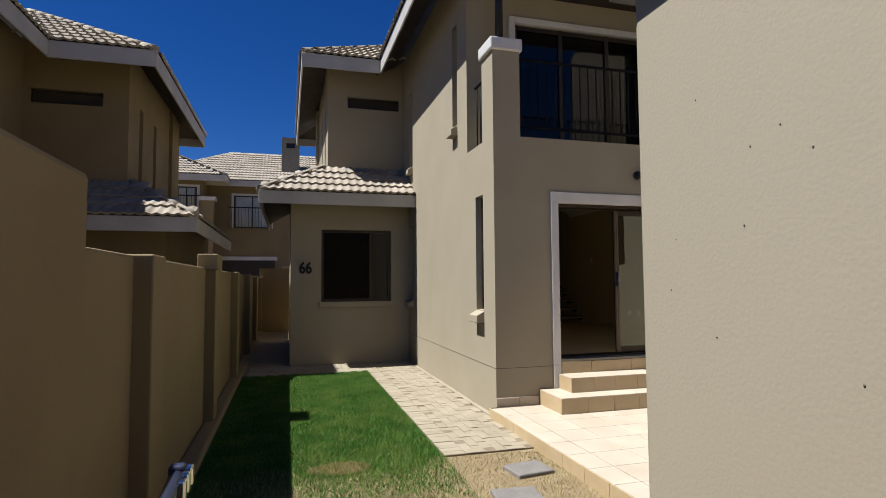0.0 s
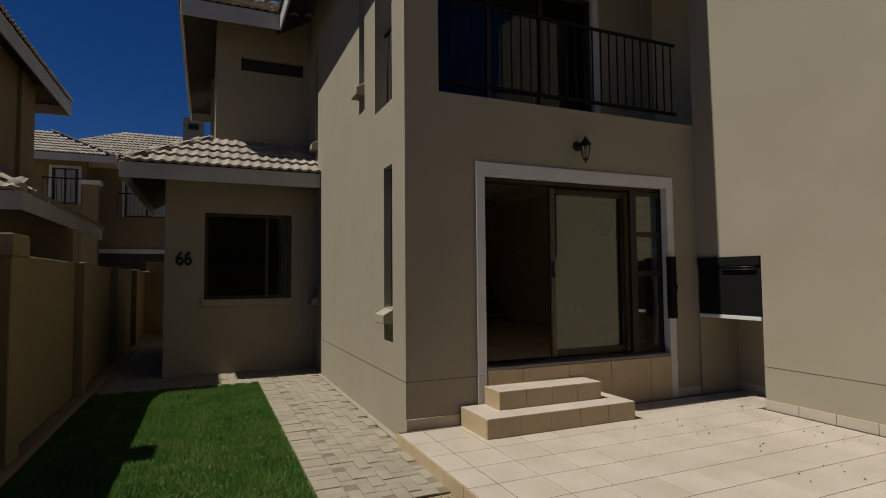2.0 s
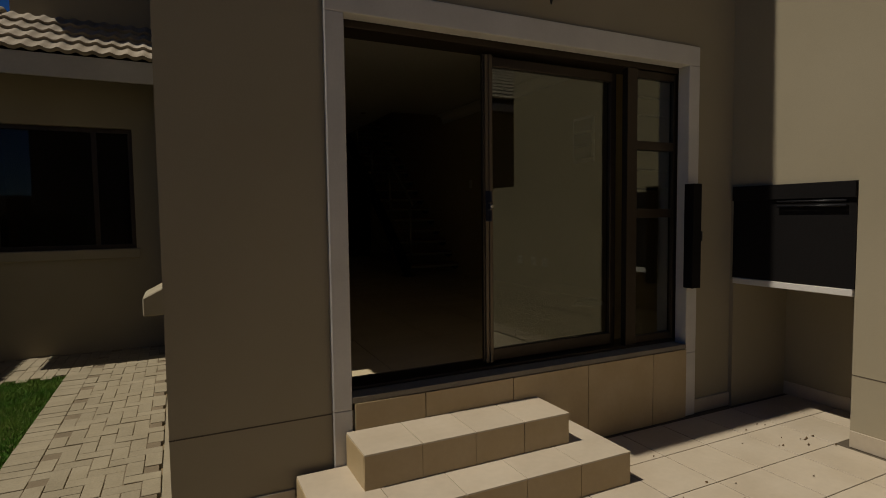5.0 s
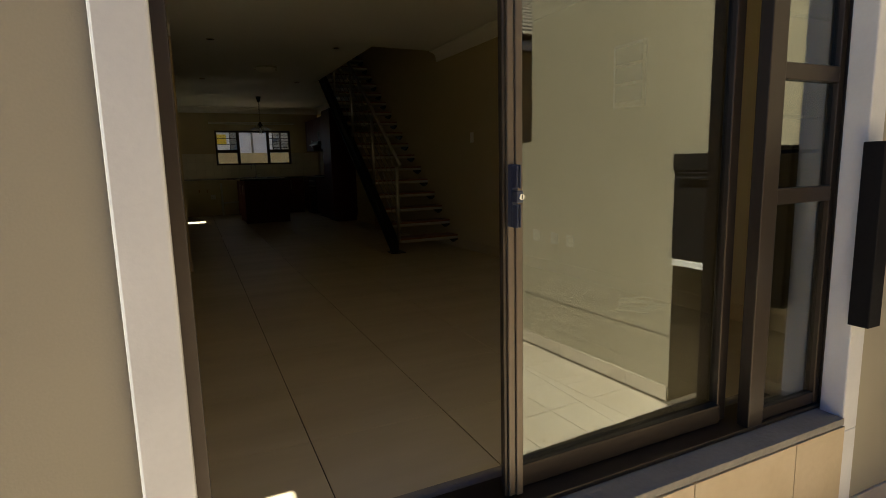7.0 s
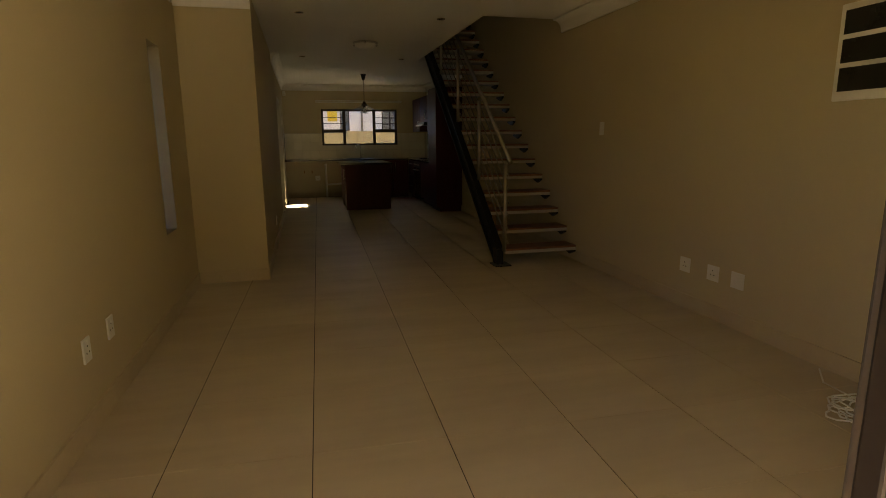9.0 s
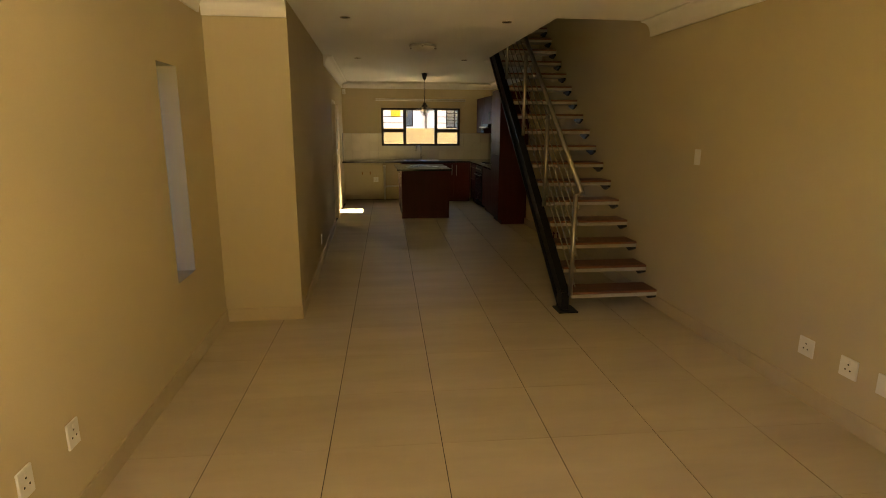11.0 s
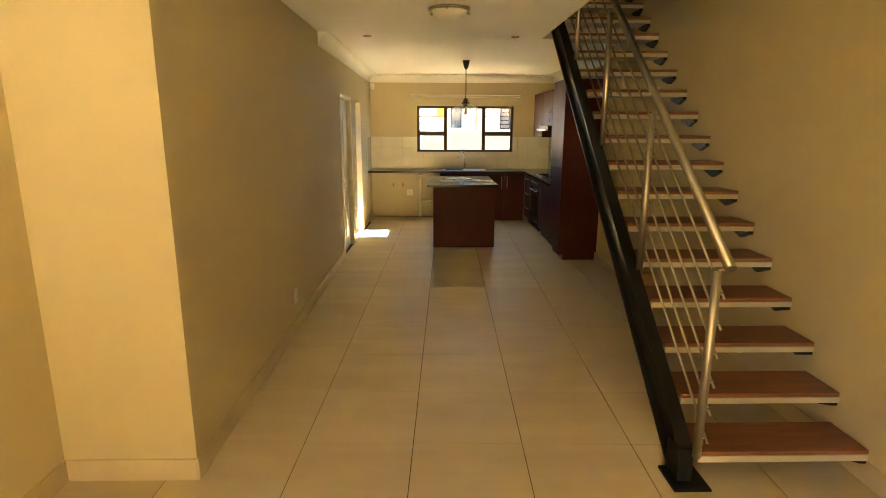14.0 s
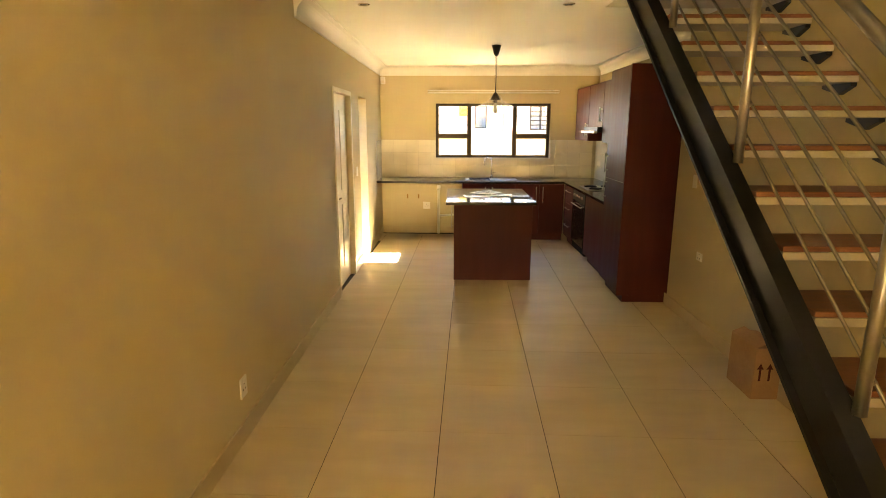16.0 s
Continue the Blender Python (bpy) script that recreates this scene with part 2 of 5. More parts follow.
def slab(name, x, y, z, holes, mats, choose=None, label="", kind="structure", category="wall", parent=None):
    """An upright or level slab with rectangular holes through its thinnest way; holes are (a0, a1, b0, b1) in its two long ways."""
    size = (x[1] - x[0], y[1] - y[0], z[1] - z[0])
    thin = size.index(min(size))
    u, v = [k for k in range(3) if k != thin]
    rng = (x, y, z)
    cu = sorted({*rng[u], *(h[0] for h in holes), *(h[1] for h in holes)})
    cv = sorted({*rng[v], *(h[2] for h in holes), *(h[3] for h in holes)})
    cu = [c for c in cu if rng[u][0] <= c <= rng[u][1]]
    cv = [c for c in cv if rng[v][0] <= c <= rng[v][1]]

    def solid(i, j):
        if not (0 <= i < len(cu) - 1 and 0 <= j < len(cv) - 1):
            return False
        mu, mv = (cu[i] + cu[i + 1]) / 2, (cv[j] + cv[j + 1]) / 2
        return not any(h[0] < mu < h[1] and h[2] < mv < h[3] for h in holes)

    bm = bmesh.new()
    cache = {}

    def vert(a, b, c):
        key = (round(a, 5), round(b, 5), c)
        if key not in cache:
            p = [0, 0, 0]
            p[u], p[v], p[thin] = a, b, rng[thin][c]
            cache[key] = bm.verts.new(p)
        return cache[key]

    for i in range(len(cu) - 1):
        for j in range(len(cv) - 1):
            if not solid(i, j):
                continue
            a0, a1, b0, b1 = cu[i], cu[i + 1], cv[j], cv[j + 1]
            for c in (0, 1):
                bm.faces.new([vert(a0, b0, c), vert(a1, b0, c), vert(a1, b1, c), vert(a0, b1, c)])
            for di, dj, p, q in ((-1, 0, (a0, b0), (a0, b1)), (1, 0, (a1, b0), (a1, b1)), (0, -1, (a0, b0), (a1, b0)), (0, 1, (a0, b1), (a1, b1))):
                if not solid(i + di, j + dj):
                    bm.faces.new([vert(*p, 0), vert(*q, 0), vert(*q, 1), vert(*p, 1)])
    bmesh.ops.recalc_face_normals(bm, faces=bm.faces)
    if choose:
        for f in bm.faces:
            f.material_index = choose(f.calc_center_median(), f.normal)
    ob = part(name, bm, mats, parent)
    if parent is None:
        tagged(ob, label, category, "", kind)
    return ob


def pieces(name, parent, base, spots):
    """Objects of their own that share one mesh."""
    for m in spots:
        ob = new(name, base)
        ob.parent = parent
        ob.matrix_basis = m


def tile_mesh(name, w, d, h, mat, ch=0.0015):
    bm = bmesh.new()
    v = []
    for z, k in ((-h, 0), (-ch, 0), (0, ch)):
        v.append([bm.verts.new((sx * (w / 2 - k), sy * (d / 2 - k), z)) for sx, sy in ((-1, -1), (1, -1), (1, 1), (-1, 1))])
    for a, b in zip(v, v[1:]):
        for k in range(4):
            bm.faces.new((a[k], a[(k + 1) % 4], b[(k + 1) % 4], b[k]))
    bm.faces.new(v[2])
    return mesh_of(name, bm, mat)

# ---- levels and planes ----
FL = 0.52          # indoor floor; the terrace lies at 0, the lawn at GR
GR = -0.10
CE = 3.17          # ceiling
XL, XLI = -0.90, -0.643      # side wall, outside and inside
XR, XK = 3.295, 3.45          # right-hand wall of the living room and of the kitchen
YS = 5.41                    # stub of the wall where the room narrows
YB = 13.64                   # back wall of the kitchen
XP = 2.78                    # party wall on the terrace
NOOK = 4.72                  # front of the low wing

# ---- ground ----
bm = bmesh.new()
box(bm, -400, -400, GR - 0.5, 400, 400, GR - 0.03)
tagged(part("ground", bm, SOIL), "dry brown soil ground sheet reaching the horizon", "ground", kind="structure")

# ---- house walls ----
inside = lambda axis, sign, at: (lambda c, n: 1 if sign * (c[axis] - at) > 0 else 0)
slab("wall_side", (XL, XLI + INDOORS.x), (0.0, NOOK + 0.9), (GR - 0.2, 3.2),
     [(0.38, 0.66, 1.10, 2.54), (4.34, 4.70, 1.115, 2.525)], (PLASTER, PAINT), inside(0, 1, -0.72),
     "sunlit khaki plastered side wall with slit windows")
slab("wall_side_upper", (XL, XLI), (0.98, 5.30), (3.2, 6.1), [(1.42, 1.66, 3.72, 5.23), (4.36, 4.64, 3.72, 5.23)], (PLASTER, PAINT), inside(0, 1, -0.72),
     "khaki plastered upper side wall with slit windows")
slab("wall_front", (XLI + INDOORS.x, 3.6), (0.0, 0.24), (GR - 0.2, 3.2), [(-0.155, 2.388, 0.44, 2.528)], (PLASTER, PAINT), inside(1, 1, 0.2),
     "shaded khaki plastered front wall round the sliding door")
slab("wall_front_pillar", (XL, -0.55), (0.0, 0.38), (3.2, 4.245), [], PLASTER, None, "square plastered balcony corner pillar")
bpart("balcony_floor", (XL + 0.01, 0.24, 3.17 + 0.02, 3.6, 1.3, 3.199), CONCRETE)
tagged(bpy.data.objects["balcony_floor"], "concrete balcony floor slab", "floor", kind="structure")
slab("wall_balcony_back", (XLI, 3.6), (1.15, 1.35), (3.2, 5.75), [(-0.11, 2.22, 3.2, 5.19)], PLASTER, None, "shaded plastered wall behind the balcony")
slab("wall_party", (XP, XP + 0.62), (-2.25, 0.0), (GR - 0.2, 6.4), [(-0.82, -0.03, -0.06, 1.60)], PLASTER, None,
     "tall sunlit khaki plastered party wall with fireplace recess")
slab("wall_party_back", (XP + 0.62, XP + 0.80), (-2.25, 1.4), (GR - 0.2, 6.4), [], PLASTER, None, "plastered wall behind the fireplace recess")
slab("wall_terrace_low", (XP, XP + 0.22), (-9.0, -2.25), (GR - 0.2, 1.74), [], PLASTER, None, "low khaki plastered wall along the terrace")
lie[0] = INDOORS
slab("wall_living_right", (XR, XR + 0.25), (0.24, 9.9), (0.3, 6.0), [], PAINT, None, "smooth tan painted living room wall")
slab("wall_kitchen_right", (XK, XK + 0.13), (9.9, YB), (0.3, 3.2), [], PAINT, None, "tan painted kitchen wall")
slab("wall_kitchen_back", (-0.25, XK + 0.13), (YB, YB + 0.24), (0.3, 3.4), [(0.88, 2.71, 1.76, 2.61)], (PLASTER, PAINT), inside(1, -1, YB + 0.05),
     "tan painted kitchen wall with a bronze window")
slab("wall_stub", (XLI, 0.0), (YS, YS + 0.2), (0.3, 3.2), [], PAINT, None, "tan painted return wall where the room narrows")
slab("wall_corridor", (-0.22, 0.0), (YS + 0.2, YB), (0.3, 3.3), [(10.09, 11.03, 0.3, 2.63), (11.56, 12.14, 0.3, 2.61)], PAINT, None,
     "long tan painted wall with two door openings")
# ceiling with the stair opening; upper room closed over the stairs
slab("ceiling", (XLI, XK + 0.13), (0.24, YB), (CE, CE + 0.14), [(2.36, XR + 0.3, 5.86, 9.3)], CEIL, None, "plain off-white plastered ceiling", category="ceiling")
slab("wall_stairwell_left", (2.10, 2.20), (5.7, 9.6), (CE + 0.14, 6.0), [], PAINT, None, "tan painted wall of the upper stairwell")
slab("wall_stairwell_end", (2.20, XR), (9.5, 9.6), (CE + 0.14, 6.0), [], PAINT, None, "tan painted end wall of the upper stairwell")
slab("wall_stairwell_front", (2.20, XR), (5.55, 5.65), (CE + 0.14, 6.0), [], PAINT, None, "tan painted wall over the stair opening")
slab("ceiling_upper", (2.1, XR + 0.2), (5.5, 9.6), (6.0, 6.1), [], CEIL, None, "plain ceiling over the stairwell", category="ceiling")

# floor base, then its tiles as pieces
bm = bmesh.new()
box(bm, XLI, 0.12, 0.2, XK + 0.1, YB + 0.1, FL - 0.0035)
box(bm, -0.22, 10.09, 0.2, XLI, 12.2, FL - 0.0035)
floor = tagged(part("floor", bm, GROUT_IN), "polished cream porcelain floor tiles with dark joints", "floor", kind="structure")


def baseboard(name, x0, y0, x1, y1, z=FL, h=0.115, mat=None):
    bm = bmesh.new()
    box(bm, x0, y0, z, x1, y1, z + h, bevel=0.003)
    return tagged(part(name, bm, mat or SKIRT), "cream tile skirting along the wall", "skirting", kind="structure")


baseboard("baseboard", XLI, 0.3, XLI + 0.012, YS)
baseboard("baseboard", XLI + 0.012, YS - 0.012, 0.0, YS)
baseboard("baseboard", 0.0, YS - 0.012, 0.012, 10.09)
baseboard("baseboard", 0.0, 11.03, 0.012, 11.56)
baseboard("baseboard", 0.0, 12.14, 0.012, YB)
baseboard("baseboard", 0.012, YB - 0.012, XK, YB)
baseboard("baseboard", XR - 0.012, 0.3, XR, 9.94)


def cornice(name, axis, a0, a1, at, sign, z=CE, drop=0.14, out=0.12):
    """A coved plaster moulding run along x or y."""
    prof = [(0, -drop), (0.018, -drop), (0.018, -drop + 0.016)]
    prof += [(0.018 + (out - 0.036) * (1 - math.cos(t * math.pi / 12)), -drop + 0.016 + (drop - 0.034) * math.sin(t * math.pi / 12)) for t in range(1, 7)]
    prof += [(out, -0.014), (out, 0), (0, 0)]
    bm = bmesh.new()
    rows = []
    for a in (a0, a1):
        row = []
        for o, h in prof:
            p = (a, at + sign * o, z + h) if axis == "x" else (at + sign * o, a, z + h)
            row.append(bm.verts.new(p))
        rows.append(row)
    n = len(prof)
    for k in range(n):
        bm.faces.new((rows[0][k], rows[0][(k + 1) % n], rows[1][(k + 1) % n], rows[1][k]))
    bm.faces.new(rows[0])
    bm.faces.new(rows[1])
    return tagged(part(name, bm, CEIL), "white coved plaster ceiling moulding", "cornice", kind="structure")


cornice("trim", "y", 0.24, YS - 0.12, XLI, 1)
cornice("trim", "x", XLI, 0.0, YS, -1)
cornice("trim", "y", 0.24, 5.86, XR, -1)
cornice("trim", "y", 8.9, YB - 0.12, 0.0, 1)
cornice("trim", "x", 0.0, XK, YB, -1)
cornice("trim", "y", 9.9, YB - 0.12, XK, -1)

lie[0] = OUTDOORS

# ---- low wing with the number, the upper wing and their roofs; the same again, turned round, for the neighbour ----
def wave_tile(name, w, l, mat):
    """One concrete roof tile with two rolls between flat pans; its lower edge is thick."""
    bm = bmesh.new()
    xs = [k / 16 for k in range(17)]
    roll = lambda q: 0.024 * (0.5 - 0.5 * math.cos(4 * math.pi * q)) ** 1.5
    low, edge, front, back = [[bm.verts.new((w * q, y, z + u * roll(q))) for q in xs] for y, z, u in ((0.010, 0.002, 1.0), (0, 0.044, 1.0), (0, 0.044, 1.0), (l, 0.004, 1.0))]
    for k in range(16):
        bm.faces.new((front[k], front[k + 1], back[k + 1], back[k])).smooth = True
        bm.faces.new((low[k], low[k + 1], edge[k + 1], edge[k]))
    me = bpy.data.meshes.new(name)
    bm.to_mesh(me)
    bm.free()
    me.materials.append(mat)
    return me


ROOF_TILE = wave_tile("roof_tile", 0.30, 0.40, ROOF)


def roof_plane(parent, a, b, up, poly, single=False):
    """Tiles over the plane from eave corner a to b, rising along the vector up; poly(s, t) keeps those inside (metres along eave and slope)."""
    a, b, up = Vector(a), Vector(b), Vector(up)
    ex = (b - a).normalized()
    ey = up.normalized()
    ez = ex.cross(ey).normalized()
    m = Matrix((ex, ey, ez)).transposed().to_4x4()
    nx, ny = int((b - a).length / 0.30) + 1, int(up.length / 0.34) + 1
    spots = []
    for j in range(ny):
        for i in range(nx):
            s, t = i * 0.30, j * 0.34
            if poly(s + 0.15, t + 0.17):
                spots.append(Matrix.Translation(a + ex * s + ey * t + ez * 0.03) @ m)
    if single:
        pieces("roof_tile", parent, ROOF_TILE, spots)
        return
    vs = np.array([v.co for v in ROOF_TILE.vertices])
    fs = [tuple(p.vertices) for p in ROOF_TILE.polygons]
    V, F = [], []
    for q in spots:
        o = len(V)
        V += [tuple(q @ Vector(c)) for c in vs]
        F += [tuple(k + o for k in f) for f in fs]
    me = bpy.data.meshes.new("roof_tiles")
    me.from_pydata(V, [], F)
    me.materials.append(ROOF)
    for p in me.polygons:
        p.use_smooth = len(p.vertices) == 4 and p.index % 2 == 0
    ob = new("roof_tiles", me)
    ob.parent = parent
    tagged(ob, kind="stuff")


def sheet(name, pts, mat, parent, thick=0.03):
    """A flat board through the given corners, with thickness downwards."""
    bm = bmesh.new()
    top = [bm.verts.new(p) for p in pts]
    low = [bm.verts.new((p[0], p[1], p[2] - thick)) for p in pts]
    bm.faces.new(top)
    bm.faces.new(low)
    n = len(pts)
    for k in range(n):
        bm.faces.new((top[k], top[(k + 1) % n], low[(k + 1) % n], low[k]))
    return part(name, bm, mat, parent)


def ridge_caps(parent, a, b, r=0.075):
    a, b = Vector(a), Vector(b)
    n = max(1, int((b - a).length / 0.36))
    d = (b - a) / n
    bm = bmesh.new()
    tube(bm, (0, 0, 0), (0, 0, d.length * 1.08), r * 1.08, 10, r * 0.92)
    turn = d.to_track_quat("Z", "Y").to_matrix().to_4x4()
    pieces("ridge_cap", parent, mesh_of("ridge_cap", bm, ROOF), [Matrix.Translation(a + d * k) @ turn for k in range(n)])


def window(name, x0, x1, z0, z1, y, parent, depth=0.06, bars=(), pane=None, sill=None, fw=0.05):
    w = new(name)
    w.parent = parent
    bm = bmesh.new()
    for d in ((x0, z0, x1, z0 + fw), (x0, z1 - fw, x1, z1), (x0, z0 + fw, x0 + fw, z1 - fw), (x1 - fw, z0 + fw, x1, z1 - fw)):
        box(bm, d[0], y, d[1], d[2], y + depth, d[3], bevel=0.004)
    for b in bars:
        box(bm, b - fw / 2, y + 0.004, z0 + fw, b + fw / 2, y + depth - 0.004, z1 - fw)
    part("frame", bm, BRONZE, w)
    bpart("pane", (x0 + fw, y + depth / 2, z0 + fw, x1 - fw, y + depth / 2 + 0.005, z1 - fw), pane or DARKGLASS, w)
    if sill:
        bpart("sill", (x0 - 0.04, y - sill[1], z0 - sill[0], x1 + 0.04, y, z0), PLASTER, w, bevel=0.01)
    return w


def low_wing(label, number, wall_mat):
    """Low front room with a pent and hipped tile roof, and the upper storey behind it. Origin as on our own house."""
    h = thing("house_wing", label, "house")
    xl, xr = -3.19, XL + 0.06
    slab("wall", (xl, xr), (NOOK, NOOK + 0.22), (GR - 0.8, 3.33), [(-2.62, -1.27, 1.08, 2.47)], wall_mat, None, parent=h)
    slab("wall", (xl, xl + 0.22), (NOOK + 0.22, 9.8), (GR - 0.8, 3.30), [], wall_mat, None, parent=h)
    slab("wall", (xl + 0.22, xr), (9.58, 9.8), (GR - 0.8, 3.3), [], wall_mat, None, parent=h)
    slab("wall", (-2.27, xr), (9.58, 9.78), (3.3, 6.1), [], wall_mat, None, parent=h)
    window("window", -2.62, -1.27, 1.08, 2.47, NOOK + 0.07, h, bars=(-1.66,), sill=(0.11, 0.11))
    bpart("inner_wall", (-2.9, 6.6, 0.3, -1.0, 6.7, 3.0), PAINT, h)
    # upper storey
    yu, xu = 5.30, -2.47
    slab("wall", (xu, xr), (yu, yu + 0.2), (2.9, 6.16), [(-2.07, -0.99, 5.08, 5.32)], wall_mat, None, parent=h)
    slab("wall", (xu, xu + 0.2), (yu + 0.2, 9.78), (2.9, 6.08), [(6.0, 6.25, 3.9, 5.3), (7.1, 7.35, 3.9, 5.3)], wall_mat, None, parent=h)
    bpart("pier", (xu - 0.07, 8.6, 2.9, xu, 9.0, 6.0), wall_mat, h)
    window("window", -2.07, -0.99, 5.08, 5.32, yu + 0.08, h, fw=0.03, pane=SOFFIT)
    bpart("blind", (-2.12, yu + 0.16, 5.03, -0.94, yu + 0.19, 5.37), SOFFIT, h)
    for y in (6.0, 7.1):
        bpart("pane", (xu + 0.12, y, 3.9, xu + 0.126, y + 0.25, 5.3), DARKGLASS, h)
        bpart("sill", (xu - 0.08, y - 0.03, 3.76, xu + 0.02, y + 0.28, 3.88), wall_mat, h, bevel=0.01)
    # lower roof: eave front at ye, left eave at xe
    ye, xe, ze = 4.14, -3.72, 3.07
    rise = 0.58
    run = yu - ye
    apex = (xe + run, yu, ze + run * rise)
    sheet("roof_deck", [(xe, ye, ze), (xr - 0.03, ye, ze), (xr - 0.03, yu, ze + run * rise), apex], SOFFIT, h)
    sheet("roof_deck", [(xe, ye, ze), apex, (xe + run, 9.6, ze + run * rise), (xe, 9.6, ze)], SOFFIT, h)
    ln = math.hypot(run, run * rise)
    roof_plane(h, (xe, ye - 0.04, ze), (xr + 0.02, ye - 0.04, ze), (0, run, run * rise), lambda s, t: s < xr - xe + 0.12 and s > t * run / ln - 0.05, single=number)
    roof_plane(h, (xe - 0.04, 9.6, ze), (xe - 0.04, ye, ze), (run, 0, run * rise), lambda s, t: s < 9.6 - ye - t * run / ln)
    ridge_caps(h, (xe, ye, ze + 0.05), (apex[0], apex[1], apex[2] + 0.05))
    bpart("fascia", (xe - 0.03, ye - 0.03, ze - 0.20, xr, ye, ze + 0.03), FASCIA, h, bevel=0.005)
    bpart("fascia", (xe - 0.03, ye, ze - 0.20, xe, 9.6, ze + 0.03), FASCIA, h, bevel=0.005)
    for k in range(5):
        bm = bmesh.new()
        x = xe + 0.35 + 0.6 * k
        v = [bm.verts.new((x + dx, y, z)) for dx in (0, 0.045) for y, z in ((ye, ze - 0.15), (NOOK, ze - 0.15 + 0.58 * rise), (NOOK, ze - 0.03 + 0.58 * rise), (ye, ze - 0.03))]
        for f in ((0, 1, 2, 3), (4, 5, 6, 7), (0, 1, 5, 4), (1, 2, 6, 5), (2, 3, 7, 6), (3, 0, 4, 7)):
            bm.faces.new([v[q] for q in f])
        part("rafter", bm, SOFFIT, h)
    # upper roof
    ye, xe, ze = 4.64, -2.99, 5.85
    yd = 11.0 if number else 10.2
    ru = 2.95
    ha = (xe + ru, ye + ru, ze + ru * 0.572)
    sheet("roof_deck", [(xe, ye, ze), (-1.47, ye, ze), (-1.47 + ru, ye + ru, ha[2]), ha], SOFFIT, h)
    sheet("roof_deck", [(xe, ye, ze), ha, (xe + 1.6, yd - 1.6, ze + 0.92), (xe, yd, ze)], SOFFIT, h)
    sheet("roof_deck", [(xe, yd, ze), (xe + 1.6, yd - 1.6, ze + 0.92), (0.5, yd - 1.6, ze + 0.92), (0.5, yd, ze)], SOFFIT, h)
    roof_plane(h, (xe, ye - 0.04, ze), (-1.40 + ru, ye - 0.04, ze), (0, ru, ru * 0.572), lambda s, t: t * 0.868 - 0.1 < s < 1.6 + t * 0.868)
    roof_plane(h, (xe - 0.04, yd, ze), (xe - 0.04, ye, ze), (ru, 0, ru * 0.572), lambda s, t: t * 0.868 < s < yd - ye - t * 0.868)
    ridge_caps(h, (xe, ye, ze + 0.05), (ha[0], ha[1], ha[2] + 0.05))
    bpart("fascia", (xe, yd, ze - 0.24, 0.5, yd + 0.03, ze + 0.03), FASCIA, h)
    bpart("fascia", (xe - 0.03, ye - 0.03, ze - 0.24, -1.47, ye, ze + 0.03), FASCIA, h, bevel=0.005)
    bpart("fascia", (xe - 0.03, ye, ze - 0.24, xe, yd, ze + 0.03), FASCIA, h, bevel=0.005)
    # main roof edge along the side wall
    xm = -1.47
    bpart("fascia", (xm - 0.03, -0.25, ze - 0.24, xm, ye - 0.034, ze + 0.03), FASCIA, h, bevel=0.005)
    bpart("fascia", (xm, -0.21, ze - 0.24, 4.2, -0.25, ze + 0.03), FASCIA, h, bevel=0.005)
    bpart("soffit", (xm, -0.25, ze - 0.22, 3.6, 1.35, ze - 0.19), SOFFIT, h)
    sheet("roof_deck", [(xm, -0.25, ze), (1.5, 2.0, ze + 1.7), (1.5, 10, ze + 1.7), (xm, 10, ze)], SOFFIT, h)
    sheet("roof_deck", [(xm, -0.25, ze), (4.2, -0.25, ze), (4.2, 2.0, ze + 1.7), (1.5, 2.0, ze + 1.7)], SOFFIT, h)
    roof_plane(h, (xm - 0.04, 4.7, ze), (xm - 0.04, -0.25, ze), (2.9, 0, 1.68), lambda s, t: s < 4.9 - t * 0.86)
    return h


ours = low_wing("khaki plastered house wing with grey tile roofs and number", True, PLASTER)
neighbour = low_wing("neighbouring khaki plastered house with grey tile roofs", False, PLASTER_DARK)
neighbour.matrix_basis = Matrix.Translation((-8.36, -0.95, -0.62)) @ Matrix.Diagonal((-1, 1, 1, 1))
bpart("main_wall", (XL, 0.0, -0.8, XL + 0.2, 5.3, 6.1), PLASTER_DARK, neighbour)

# house number
cu = bpy.data.curves.new("number", "FONT")
cu.body, cu.size, cu.extrude, cu.align_x = "66", 0.30, 0.008, "CENTER"
cu.offset = 0.009
tmp = bpy.data.objects.new("number_curve", cu)
scene.collection.objects.link(tmp)
num = bpy.data.meshes.new_from_object(tmp)
bpy.data.objects.remove(tmp)
num.materials.clear()
num.materials.append(BLACK)
ob = tagged(new("house_number", num), "black metal house number 66 on the plastered wall", "sign")
ob.matrix_basis = pose(-2.915, NOOK - 0.009, 1.63, 90) @ Matrix.Diagonal((0.78, 1, 1, 1))

# balcony cap, post and rails
bpart("pillar_cap", (XL - 0.035, -0.035, 4.245, -0.515, 0.415, 4.40), WHITE, None, bevel=0.02)
tagged(bpy.data.objects["pillar_cap"], "white moulded cap on the balcony pillar", "cap", kind="structure")
bm = bmesh.new()
tube(bm, (-0.73, 0.19, 4.42), (-0.73, 0.19, 5.64), 0.05, 14)
tagged(part("roof_post", bm, BLACK), "black round steel post carrying the balcony roof", "post", kind="structure")


